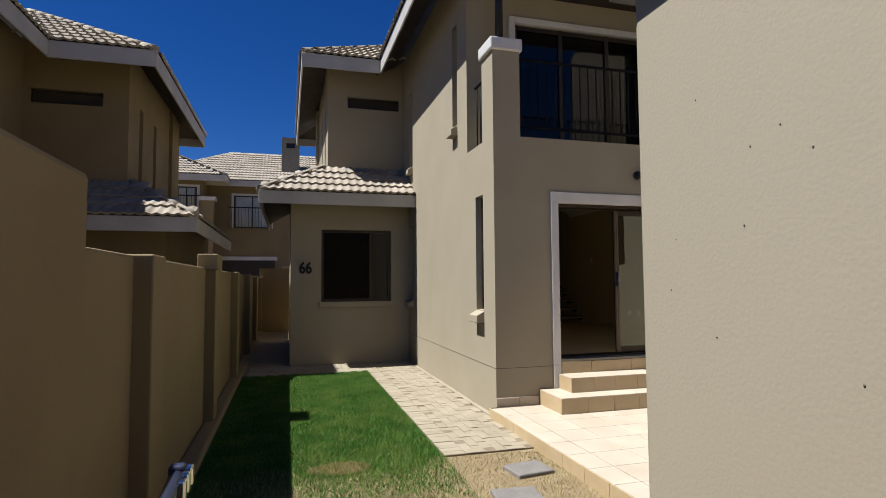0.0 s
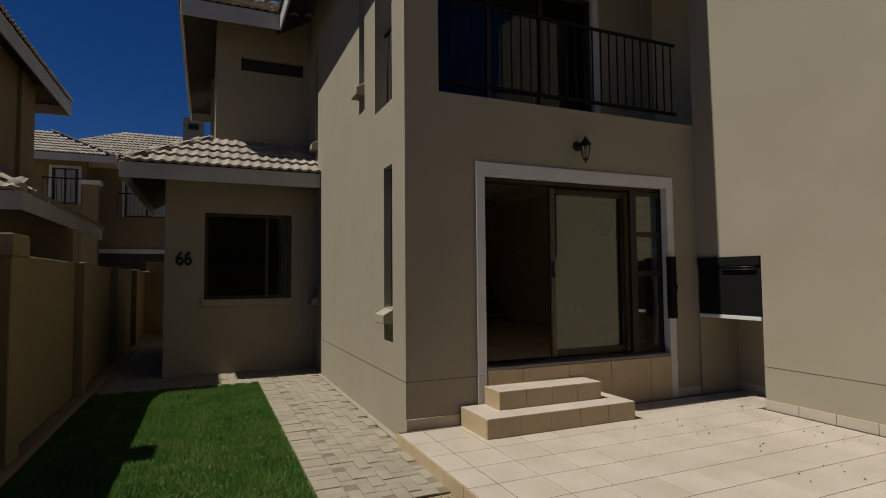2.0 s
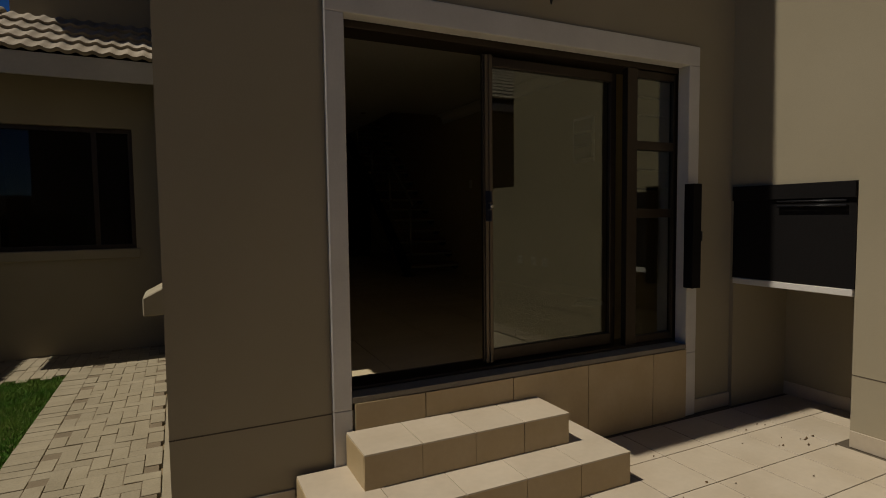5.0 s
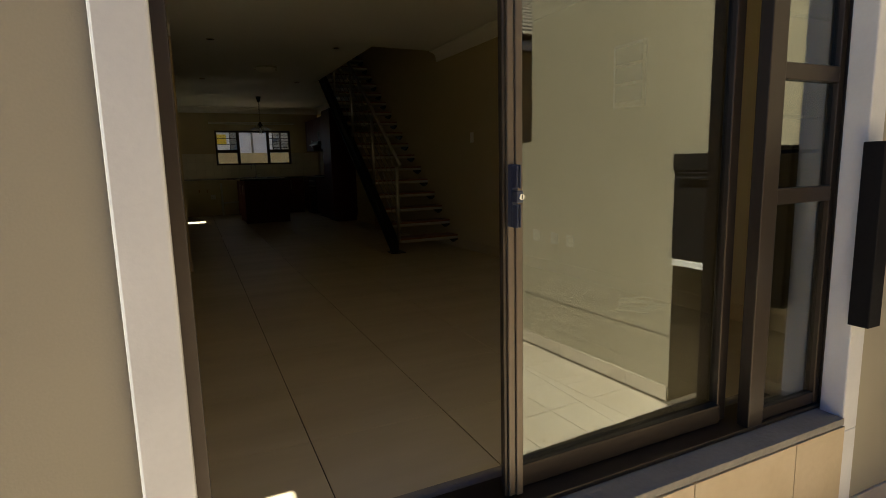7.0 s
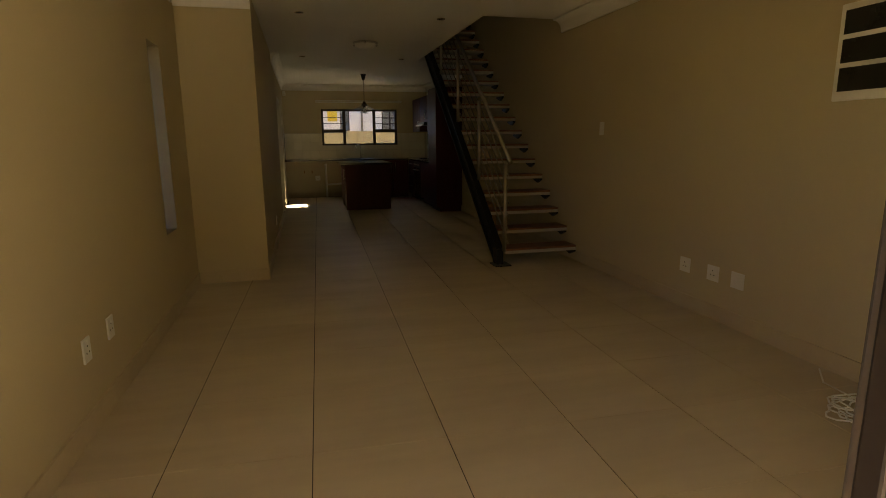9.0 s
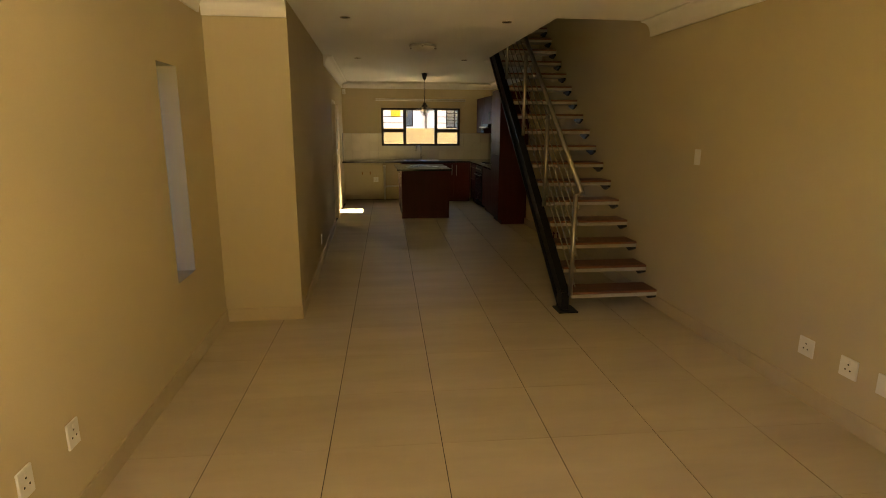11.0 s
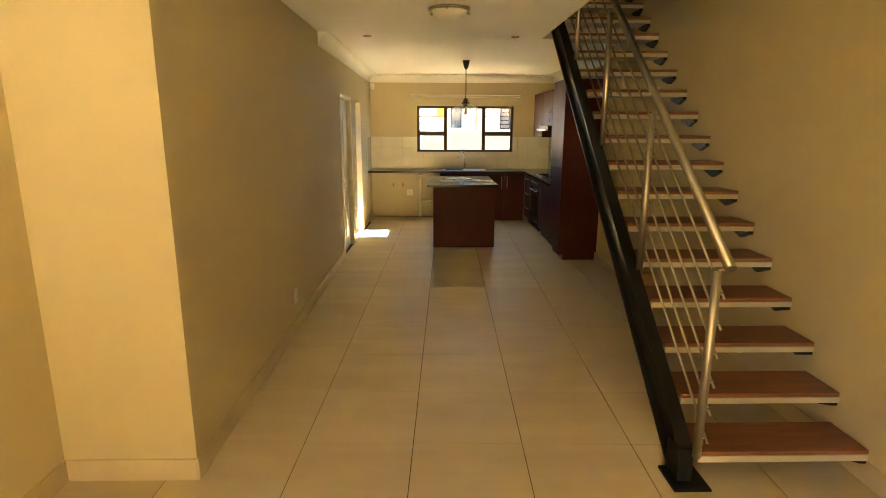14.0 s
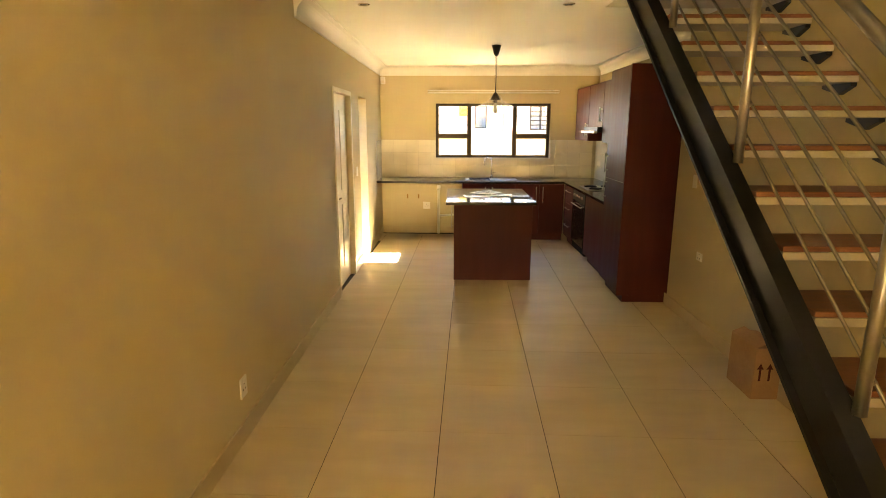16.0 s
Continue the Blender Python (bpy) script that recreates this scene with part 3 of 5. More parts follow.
def railing(name, a, b, z0, z1, label):
    r = thing(name, label, "railing", "balcony railings")
    a, b = Vector((*a, 0)), Vector((*b, 0))
    n = max(2, int((b - a).length / 0.115))
    for z, rad in ((z0 + 0.03, 0.022), (z1, 0.020)):
        bm = bmesh.new()
        tube(bm, a + Vector((0, 0, z)), b + Vector((0, 0, z)), rad, 8)
        part("rail", bm, BLACKMAT, r)
    bm = bmesh.new()
    tube(bm, (0, 0, 0), (0, 0, z1 - z0 - 0.04), 0.009, 6)
    me = mesh_of("baluster", bm, BLACKMAT)
    pieces("baluster", r, me, [Matrix.Translation(a.lerp(b, (k + 0.5) / n) + Vector((0, 0, z0 + 0.04))) for k in range(n)])
    return r


railing("balcony_railing", (-0.55, 0.10), (2.62, 0.10), 3.32, 4.20, "black steel balcony railing with upright bars")
railing("balcony_railing", (-0.78, 0.40), (-0.78, 0.97), 3.21, 4.10, "short black steel railing beside the balcony pillar")

# balcony door
bd = thing("balcony_door", "dark bronze balcony sliding door in a white surround", "door", kind="structure")
for d in ((-0.20, 1.10, 3.2, -0.11, 1.16, 5.28), (2.22, 1.10, 3.2, 2.32, 1.16, 5.28), (-0.11, 1.10, 5.19, 2.22, 1.16, 5.28)):
    bpart("surround", d, WHITE, bd, bevel=0.006)
for x in (-0.11, 0.62, 1.40, 2.16):
    bpart("stile", (x, 1.18, 3.21, x + 0.06, 1.24, 5.19), BRONZE, bd)
for z in (3.21, 5.125):
    bpart("rail", (-0.08, 1.185, z, 2.16, 1.235, z + 0.06), BRONZE, bd)
bpart("pane", (-0.08, 1.205, 3.27, 2.16, 1.211, 5.125), DARKGLASS, bd)
bm = bmesh.new()
n = 40
cols = [[bm.verts.new((0.82 + 0.68 * k / n - 0.10 * (1 - j) * (k < 4), 1.30 + 0.035 * math.sin(k * 1.7), 3.25 + j * 1.5)) for j in (0, 1)] for k in range(n + 1)]
for p, q in zip(cols, cols[1:]):
    bm.faces.new((p[0], q[0], q[1], p[1])).smooth = True
part("curtain", bm, CURTAIN, bd, "pale drawn curtain")
slab("ceiling_balcony_room", (XLI, 3.6), (1.35, 4.1), (5.75, 5.82), [], CEIL, None, "plain ceiling of the balcony room", category="ceiling")
bpart("back_wall", (XLI, 4.0, 3.2, 3.6, 4.1, 5.75), PAINT, bd)

# ---- slit windows ----
def slit(y0, y1, z0, z1, group="slit windows"):
    w = thing("slit_window", "narrow bronze framed slit window with a plaster sill", "window", group, "structure")
    x = -0.82
    for d in ((x, y0, z0, x + 0.03, y0 + 0.02, z1), (x, y1 - 0.035, z0, x + 0.03, y1, z1), (x, y0 + 0.02, z0, x + 0.03, y1 - 0.035, z0 + 0.02), (x, y0 + 0.02, z1 - 0.02, x + 0.03, y1 - 0.035, z1)):
        bpart("frame", d, BRONZE, w)
    p = bpart("pane", (x + 0.012, y0 + 0.02, z0 + 0.02, x + 0.016, y1 - 0.02, z1 - 0.02), GLASS, w)
    p.visible_shadow = False
    bm = bmesh.new()
    v = [bm.verts.new((x, y, z)) for y in (y0 - 0.005, y1 + 0.005) for x, z in ((XL - 0.10, z0 - 0.155), (XL + 0.02, z0 - 0.155), (XL + 0.02, z0 - 0.002), (XL - 0.10, z0 - 0.065))]
    for f in ((0, 1, 2, 3), (4, 5, 6, 7), (0, 1, 5, 4), (1, 2, 6, 5), (2, 3, 7, 6), (3, 0, 4, 7)):
        bm.faces.new([v[q] for q in f])
    bmesh.ops.bevel(bm, geom=bm.edges[:], offset=0.006, segments=1, affect="EDGES")
    part("sill", bm, PLASTER, w)


slit(0.38, 0.66, 1.10, 2.54)
slit(4.34, 4.70, 1.115, 2.525)
slit(1.42, 1.66, 3.72, 5.23)
slit(4.36, 4.64, 3.72, 5.23)
# plaster joint line and terrace skirting
tagged(bpart("trim", (XL - 0.0015, 0.002, 0.435, XL + 0.001, NOOK, 0.441), GROUT), "thin movement joint in the plaster", "joint", kind="structure")

for dims in ((XL, -0.0015, 0.435, -0.17, 0.001, 0.441), (XP - 0.0015, -6.6, 0.435, XP + 0.001, -0.82, 0.441)):
    tagged(bpart("trim", dims, GROUT), "thin movement joint in the plaster", "joint", kind="structure")
skirt = thing("baseboard", "cream tile skirting along the sunlit party wall", "skirting", kind="structure")
for k in range(17):
    bpart("tile", (XP - 0.012, -0.822 - 0.35 * (k + 1) + 0.002, 0.0, XP, -0.822 - 0.35 * k - 0.002, 0.10), TERRACE, skirt, bevel=0.002)
for dims in ((XL, -0.012, 0.0, -0.62, 0.0, 0.10), (-0.616, -0.012, 0.0, -0.362, 0.0, 0.10), (XP + 0.61, -0.82, 0.0, XP + 0.622, -0.03, 0.10), (2.40, -0.012, 0.0, XP - 0.001, 0.0, 0.10)):
    tagged(bpart("baseboard", dims, TERRACE, bevel=0.003), "cream tile skirting of the terrace", "skirting", kind="structure")

# ---- sliding door ----
for n, dims in (("trim", (-0.168, -0.025, 0.0, -0.07, -0.002, 0.45)), ("trim", (2.305, -0.025, 0.0, 2.405, -0.002, 0.45)), ("trim", (-0.168, -0.025, 0.45, -0.07, 0.07, 2.41)), ("trim", (2.305, -0.025, 0.45, 2.405, 0.07, 2.41)), ("trim", (-0.168, -0.025, 2.41, 2.405, 0.07, 2.54))):
    tagged(bpart(n, dims, WHITE, bevel=0.006), "white painted plaster surround of the sliding door", "surround", kind="structure")
# sill: dark slate top, tiled front
tagged(bpart("trim", (-0.07, -0.03, 0.483, 2.305, 0.33, 0.513), CONCRETE, bevel=0.003), "grey sill under the sliding door", "sill", kind="structure")
sill = thing("riser", "sand coloured tiles below the door sill", "tiles", kind="structure")
xs = [-0.06, 0.33, 0.886, 1.438, 1.99, 2.305]
for a, b in zip(xs, xs[1:]):
    bpart("tile", (a + 0.002, -0.035, 0.0, b - 0.002, -0.002, 0.480), RISER, sill, bevel=0.002)

sd = thing("door_1", "bronze aluminium sliding glass door, left half open", "door", kind="structure")
Y0 = 0.115
YF = 0.075
for dims in ((-0.10, YF, 0.513, -0.04, YF + 0.06, 2.42), (2.32, YF, 0.513, 2.37, YF + 0.17, 2.42), (-0.05, YF, 2.375, 2.32, YF + 0.17, 2.42), (-0.05, YF, 0.5135, 2.32, YF + 0.17, 0.533)):
    bpart("frame", dims, BRONZE, sd, bevel=0.004)
leaf = new("sliding_leaf")
leaf.parent = sd
LX = 0.772
bpart("stile", (LX + 0.014, Y0 + 0.014, 0.540, LX + 0.0255, Y0 + 0.036, 2.35), BRONZE, leaf, bevel=0.003)
# front of the stile in the paler bronze, coloured as if lit
bpart("stile", (LX + 0.026, Y0 + 0.006, 0.540, LX + 0.050, Y0 + 0.052, 2.35), LITBRONZE, leaf, bevel=0.004)
bpart("stile", (LX + 0.050, Y0, 0.540, LX + 0.074, Y0 + 0.054, 2.35), LITBRONZE, leaf, bevel=0.004)
for dims in ((1.785, Y0 + 0.045, 0.540, 1.835, Y0 + 0.085, 2.35), (LX + 0.074, Y0 + 0.030, 0.540, 1.785, Y0 + 0.080, 0.615), (LX + 0.074, Y0 + 0.030, 2.29, 1.785, Y0 + 0.080, 2.35)):
    bpart("stile", dims, BRONZE, leaf, bevel=0.005)
bm = bmesh.new()
box(bm, 0, -0.003, 0.605, 1.785 - LX - 0.066, 0.003, 2.30)
pane = part("pane", bm, DOORGLASS, leaf)
pane.matrix_basis = pose(LX + 0.07, Y0 + 0.045, 0, 0, 0, 1.4)       # the glass sits a little askew in its leaf
pane.visible_shadow = False
HX = LX + 0.027
bm = bmesh.new()
box(bm, HX, Y0 - 0.014, 1.385, HX + 0.022, Y0 + 0.010, 1.564, bevel=0.004)
for z in (1.496, 1.385):
    box(bm, HX, Y0 - 0.040, z, HX + 0.006, Y0 - 0.012, z + 0.066, bevel=0.003)
    box(bm, HX + 0.016, Y0 - 0.030, z, HX + 0.022, Y0 - 0.012, z + 0.066, bevel=0.003)
box(bm, HX, Y0 - 0.040, 1.456, HX + 0.022, Y0 - 0.012, 1.490, bevel=0.004)
part("handle", bm, HANDLE, leaf, "dark blue pull handle")
bm = bmesh.new()
tube(bm, (HX + 0.015, Y0 - 0.044, 1.473), (HX + 0.015, Y0 - 0.036, 1.473), 0.0085, 16)
part("lock", bm, CHROME, leaf, "chrome key lock")
bpart("keyhole", (HX + 0.0135, Y0 - 0.0452, 1.467, HX + 0.0165, Y0 - 0.0438, 1.479), BLACKMAT, leaf)
side = new("fixed_light")
side.parent = sd
for dims in ((1.842, YF - 0.01, 0.535, 1.93, YF + 0.04, 2.37), (2.285, YF + 0.01, 0.535, 2.318, YF + 0.055, 2.37), (1.93, YF + 0.012, 0.535, 2.285, YF + 0.055, 0.585), (1.93, YF + 0.012, 2.32, 2.285, YF + 0.055, 2.37),
             (1.93, YF + 0.008, 1.39, 2.285, YF + 0.055, 1.45), (1.93, YF + 0.008, 1.845, 2.285, YF + 0.055, 1.905)):
    bpart("frame", dims, BRONZE, side, bevel=0.004)
for z0, z1 in ((0.585, 1.39), (1.45, 1.845), (1.905, 2.32)):
    bpart("pane", (1.93, YF + 0.03, z0, 2.285, YF + 0.036, z1), DOORGLASS, side).visible_shadow = False
for z in (1.58, 1.71, 2.08, 2.2):
    bpart("burglar_bar", (1.93, YF + 0.056, z, 2.285, YF + 0.066, z + 0.013), BRONZE, side)

# ---- steps of the terrace ----
def step(name, x0, x1, y0, z0, z1, nt):
    s = thing(name, "tiled terrace step with cream top and sand riser", "step", "terrace steps")
    bpart("core", (x0 + 0.008, y0 + 0.008, z0, x1 - 0.008, -0.036, z1 - 0.012), GROUT, s)
    w = (x1 - x0) / nt
    for k in range(nt):
        bpart("riser_tile", (x0 + w * k + 0.0015, y0, z0, x0 + w * (k + 1) - 0.0015, y0 + 0.01, z1 - 0.011), RISER, s)
        bpart("tread_tile", (x0 + w * k + 0.0015, y0 - 0.004, z1 - 0.010, x0 + w * (k + 1) - 0.0015, -0.036, z1), TERRACE, s, bevel=0.002)
    for x in (x0, x1 - 0.01):
        bpart("side_tile", (x, y0 + 0.011, z0, x + 0.01, -0.036, z1 - 0.011), RISER, s)


step("step", -0.36, 1.27, -0.56, 0.0, 0.175, 5)
step("step", -0.11, 1.05, -0.33, 0.175, 0.345, 4)

# ---- built-in fireplace on the party wall ----
br = thing("braai", "black steel built-in barbecue fireplace with a white ledge", "fireplace")
bm = bmesh.new()
box(bm, XP - 0.012, -0.822, 0.955, XP + 0.60, -0.028, 1.60)
part("firebox", bm, BLACKMAT, br)
bpart("hood", (XP - 0.03, -0.822, 1.50, XP - 0.013, -0.028, 1.60), BLACKMAT, br, bevel=0.004)
bm = bmesh.new()
for z in (1.455, 1.485):
    tube(bm, (XP - 0.035, -0.78, z), (XP - 0.035, -0.36, z), 0.007, 8)
part("bar", bm, BLACK, br)
bpart("ledge", (XP - 0.02, -0.815, 0.91, XP + 0.60, -0.035, 0.952), WHITE, br, bevel=0.004)
pn = thing("meter_box", "tall narrow black steel wall box with a knob", "box")
bpart("body", (2.268, -0.10, 0.91, 2.350, -0.026, 1.615), BLACKMAT, pn, bevel=0.004)
bm = bmesh.new()
tube(bm, (2.350, -0.06, 1.26), (2.385, -0.06, 1.26), 0.02, 10)
box(bm, 2.37, -0.08, 1.225, 2.39, -0.04, 1.295, bevel=0.006)
part("knob", bm, BLACK, pn)

# wall lantern
ln = thing("wall_lantern", "black carriage lantern on the plastered front wall", "lantern")
bm = bmesh.new()
lathe(bm, [(0.0, -0.0), (0.055, 0.0), (0.05, 0.02), (0, 0.025)], (0, 0, 0), 14)
bmesh.ops.transform(bm, matrix=pose(1.07, 0, 2.80, 90), verts=bm.verts)
part("back_plate", bm, BLACK, ln)
bm = bmesh.new()
tube(bm, (1.07, -0.02, 2.80), (1.09, -0.10, 2.84), 0.01, 8)
tube(bm, (1.09, -0.10, 2.84), (1.09, -0.12, 2.80), 0.008, 8)
part("bracket", bm, BLACK, ln)
bm = bmesh.new()
lathe(bm, [(0.0, 0.10), (0.012, 0.07), (0.03, 0.05), (0.062, 0.0), (0.055, -0.004)], (1.09, -0.12, 2.80), 6)
part("roof", bm, BLACK, ln)
bm = bmesh.new()
for k in range(6):
    c, s = math.cos(k * math.pi / 3), math.sin(k * math.pi / 3)
    tube(bm, (1.09 + 0.055 * c, -0.12 + 0.055 * s, 2.80), (1.09 + 0.033 * c, -0.12 + 0.033 * s, 2.65), 0.004, 5)
lathe(bm, [(0.036, 0.0), (0.03, -0.015), (0.01, -0.03), (0.004, -0.06)], (1.09, -0.12, 2.65), 6)
part("cage", bm, BLACK, ln)
bm = bmesh.new()
lathe(bm, [(0.048, 0.0), (0.029, -0.145)], (1.09, -0.12, 2.797), 6)
part("glass", bm, GLASS, ln)

# ---- boundary wall, gate pier, yard behind ----
def garden_wall():
    w = thing("boundary_wall", "long khaki plastered boundary wall with piers", "wall", kind="structure")
    x = -4.12
    bpart("panel", (x - 0.2, -9.0, GR - 0.8, x, 17.0, 1.63), PLASTER_DARK, w, bevel=0.02)
    bpart("pier", (x - 0.22, -4.6, GR - 0.1, x + 0.03, -3.29, 1.95), PLASTER_DARK, w, bevel=0.03)
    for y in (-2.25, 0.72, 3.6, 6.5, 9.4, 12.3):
        bpart("pier", (x - 0.1, y - 0.17, GR - 0.1, x + 0.11, y + 0.17, 1.634), PLASTER_DARK, w, bevel=0.012)
    bpart("cap", (x - 0.08, 0.5, 1.6, x + 0.13, 0.95, 1.78), PLASTER_DARK, w, bevel=0.01)
    bpart("plinth", (x, -9.0, GR - 0.1, x + 0.17, 17.0, GR + 0.045), PLASTER_DARK, w, bevel=0.03)


garden_wall()
random.seed(3)
tagged(bpart("wall_gate_right", (-2.64, -9.0, GR - 0.2, -2.30, -5.19, 1.98), PLASTER, bevel=0.012), "sunlit textured plaster gate wall beside the path", "wall", kind="structure")
gw = bpy.data.objects["wall_gate_right"]
# raised dark dots; the shade inside small plaster pits is in their colour
for k in range(12):
    bm = bmesh.new()
    lathe(bm, [(0.0035, 0.0), (0.0026, 0.0016), (0.0, 0.002)], (0, 0, 0), 8)
    pit_dot = part("pit_dot", bm, GROUT, gw)
    pit_dot.matrix_basis = pose(-2.6402, -5.26 - 0.03 * k + random.uniform(-0.02, 0.02), random.uniform(0.9, 1.9), 0, -90) @ Matrix.Diagonal((random.uniform(0.25, 0.5),) * 3 + (1,))
tagged(bpart("coping", (-2.67, -9.0, 1.98, -2.27, -5.16, 2.03), BLACK), "dark coping on the gate wall", "coping", kind="structure")
gate = thing("garden_gate", "dark blue painted steel garden gate standing open", "gate")
GA, GB = Vector((-3.50, -5.25, 0)), Vector((-3.55, -4.24, 0))
for z in (0.05, 0.90):
    bm = bmesh.new()
    tube(bm, GA + Vector((0, 0, z)), GB + Vector((0, 0, z)), 0.02, 10)
    part("rail", bm, HANDLE, gate)
bm = bmesh.new()
tube(bm, (0, 0, 0.05), (0, 0, 0.90), 0.010, 8)
pieces("bar", gate, mesh_of("bar", bm, HANDLE), [Matrix.Translation(GA.lerp(GB, (k + 0.5) / 8)) for k in range(8)])
for q in (GA, GB):
    bm = bmesh.new()
    box(bm, q.x - 0.022, q.y - 0.022, GR - 0.03, q.x + 0.022, q.y + 0.022, 0.93, bevel=0.008)
    part("stile", bm, HANDLE, gate)
bm = bmesh.new()
for k in range(3):
    box(bm, GB.x + 0.022, GB.y - 0.02 - 0.06 * k, 0.87, GB.x + 0.045, GB.y + 0.015 - 0.06 * k, 0.925, bevel=0.006)
part("latch", bm, CHROME, gate, "chrome gate latch")
tagged(bpart("wall_yard_end", (-4.1, 12.2, GR - 0.3, -1.2, 12.4, 1.9), PLASTER_DARK), "khaki plastered wall closing the side passage", "wall", kind="structure")
tagged(bpart("wall_rear", (-8.0, -9.3, GR - 0.3, XP + 0.6, -9.0, 2.2), PLASTER), "khaki plastered wall behind the garden", "wall", kind="structure")
rear = thing("rear_house", "khaki plastered house with a grey tile roof", "house")
bpart("wall", (-6.0, -15.0, GR, 6.0, -14.6, 5.4), PLASTER, rear)
sheet("roof", [(-7, -13.9, 5.4), (7, -13.9, 5.4), (5, -17, 7.2), (-5, -17, 7.2)], ROOF, rear, 0.1)
roof_plane(rear, (7, -13.9, 5.45), (-7, -13.9, 5.45), (0, -3.1, 1.8), lambda s, t: t < s < 14 - t)
bpart("fascia", (-7, -13.9, 5.2, 7, -13.86, 5.45), FASCIA, rear)

# ---- house beyond the low terrace wall; the door glass mirrors it ----
east = thing("east_house", "khaki plastered house with a grey tile roof beyond the terrace", "house")
bpart("wall", (3.8, -8.6, GR, 13.0, -8.35, 4.1), PLASTER_DARK, east)
bpart("fascia", (3.4, -7.98, 3.86, 13.4, -7.95, 4.06), FASCIA, east)
bpart("soffit", (3.4, -8.35, 3.90, 13.4, -7.98, 3.93), SOFFIT, east)
sheet("roof_deck", [(3.4, -7.95, 4.06), (13.4, -7.95, 4.06), (13.4, -11.8, 6.2), (7.2, -11.8, 6.2)], SOFFIT, east)
roof_plane(east, (13.4, -7.93, 4.1), (3.4, -7.93, 4.1), (0, -3.85, 2.14), lambda s, t: s < 10 - t * 0.86)

# ---- distant house beyond the passage ----
far = thing("far_house", "distant khaki house with hipped grey tile roof and balconies", "house")
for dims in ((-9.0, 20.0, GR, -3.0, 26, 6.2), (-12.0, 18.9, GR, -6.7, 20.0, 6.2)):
    bpart("wall", dims, PLASTER_DARK, far)
sheet("roof", [(-9.4, 19.3, 5.85), (2.5, 19.3, 5.85), (0, 22.6, 7.7), (-6.2, 22.6, 7.7)], SOFFIT, far)
roof_plane(far, (-9.4, 19.25, 5.9), (2.5, 19.25, 5.9), (0, 3.3, 1.85), lambda s, t: t * 0.846 < s < 11.9 - t * 0.6)
ridge_caps(far, (-9.4, 19.25, 5.95), (-6.2, 22.6, 7.77))
ridge_caps(far, (-6.2, 22.6, 7.77), (0, 22.6, 7.77))
bpart("fascia", (-9.4, 19.22, 5.66, 2.5, 19.25, 5.92), FASCIA, far)
sheet("roof", [(-12.6, 18.2, 5.85), (-5.75, 18.2, 5.85), (-8.1, 20.6, 7.1), (-12.6, 20.6, 7.1)], SOFFIT, far)
roof_plane(far, (-12.6, 18.15, 5.9), (-5.75, 18.15, 5.9), (0, 2.4, 1.25), lambda s, t: s < 6.85 - t * 0.87)
sheet("roof", [(-5.75, 18.2, 5.85), (-5.75, 20.6, 5.85), (-8.1, 20.6, 7.1)], SOFFIT, far)
roof_plane(far, (-5.72, 18.15, 5.9), (-5.72, 20.6, 5.9), (-2.35, 0, 1.25), lambda s, t: s > t * 0.88)
ridge_caps(far, (-5.75, 18.15, 5.95), (-8.1, 20.6, 7.17))
bpart("fascia", (-12.6, 18.12, 5.66, -5.75, 18.15, 5.92), FASCIA, far)
bpart("fascia", (-5.75, 18.12, 5.66, -5.71, 19.3, 5.92), FASCIA, far)
bpart("wall", (-3.0, 20.0, GR, 3.0, 26, 6.2), PLASTER_DARK, far)
ch = bpart("chimney", (-3.55, 20.4, 5.9, -2.75, 21.2, 8.25), CONCRETE, far)
bpart("flue", (-3.35, 20.38, 7.75, -2.95, 20.42, 7.98), BLACK, ch)
for x0, x1, z0, z1, y in ((-5.58, -4.0, 3.9, 5.35, 20.0), (-7.75, -6.95, 4.2, 5.5, 18.9)):
    w = window("window", x0, x1, z0, z1, y - 0.07, far, bars=((x0 + x1) / 2,), pane=GLASS)
    for d in ((x0 - 0.1, y - 0.05, z0, x0, y, z1 + 0.1), (x1, y - 0.05, z0, x1 + 0.1, y, z1 + 0.1), (x0, y - 0.05, z1, x1, y, z1 + 0.1)):
        bpart("surround", d, WHITE, w)
    bpart("curtain", (x0 + 0.1, y - 0.02, z0, x1 - 0.1, y - 0.01, z1 - 0.05), CURTAIN, w)
    for k in range(int((x1 - x0 + 0.4) / 0.14)):
        bpart("baluster", (x0 - 0.2 + 0.14 * k, y - 0.42, z0 - 0.1, x0 - 0.185 + 0.14 * k, y - 0.40, z0 + 0.85), BLACK, w)
    bpart("rail", (x0 - 0.2, y - 0.43, z0 + 0.85, x1 + 0.2, y - 0.39, z0 + 0.9), BLACK, w)
bpart("pillar", (-6.75, 18.5, GR, -6.25, 18.9, 4.9), PLASTER_DARK, far)
bpart("pillar_cap", (-6.82, 18.43, 4.9, -6.18, 18.97, 5.05), WHITE, far)
bpart("garage_surround", (-7.0, 19.93, 2.45, -3.7, 20.0, 2.62), WHITE, far)
bpart("garage_door", (-6.9, 19.95, GR, -3.8, 19.99, 2.45), SOFFIT, far)

lie[0] = INDOORS

# ---- stairs ----
def stair_z(y, z0=0.70):
    return z0 + 0.783 * (y - 5.30)


st = thing("staircase", "open staircase with timber treads, black steel stringer and stainless balustrade", "stairs")
bm = bmesh.new()


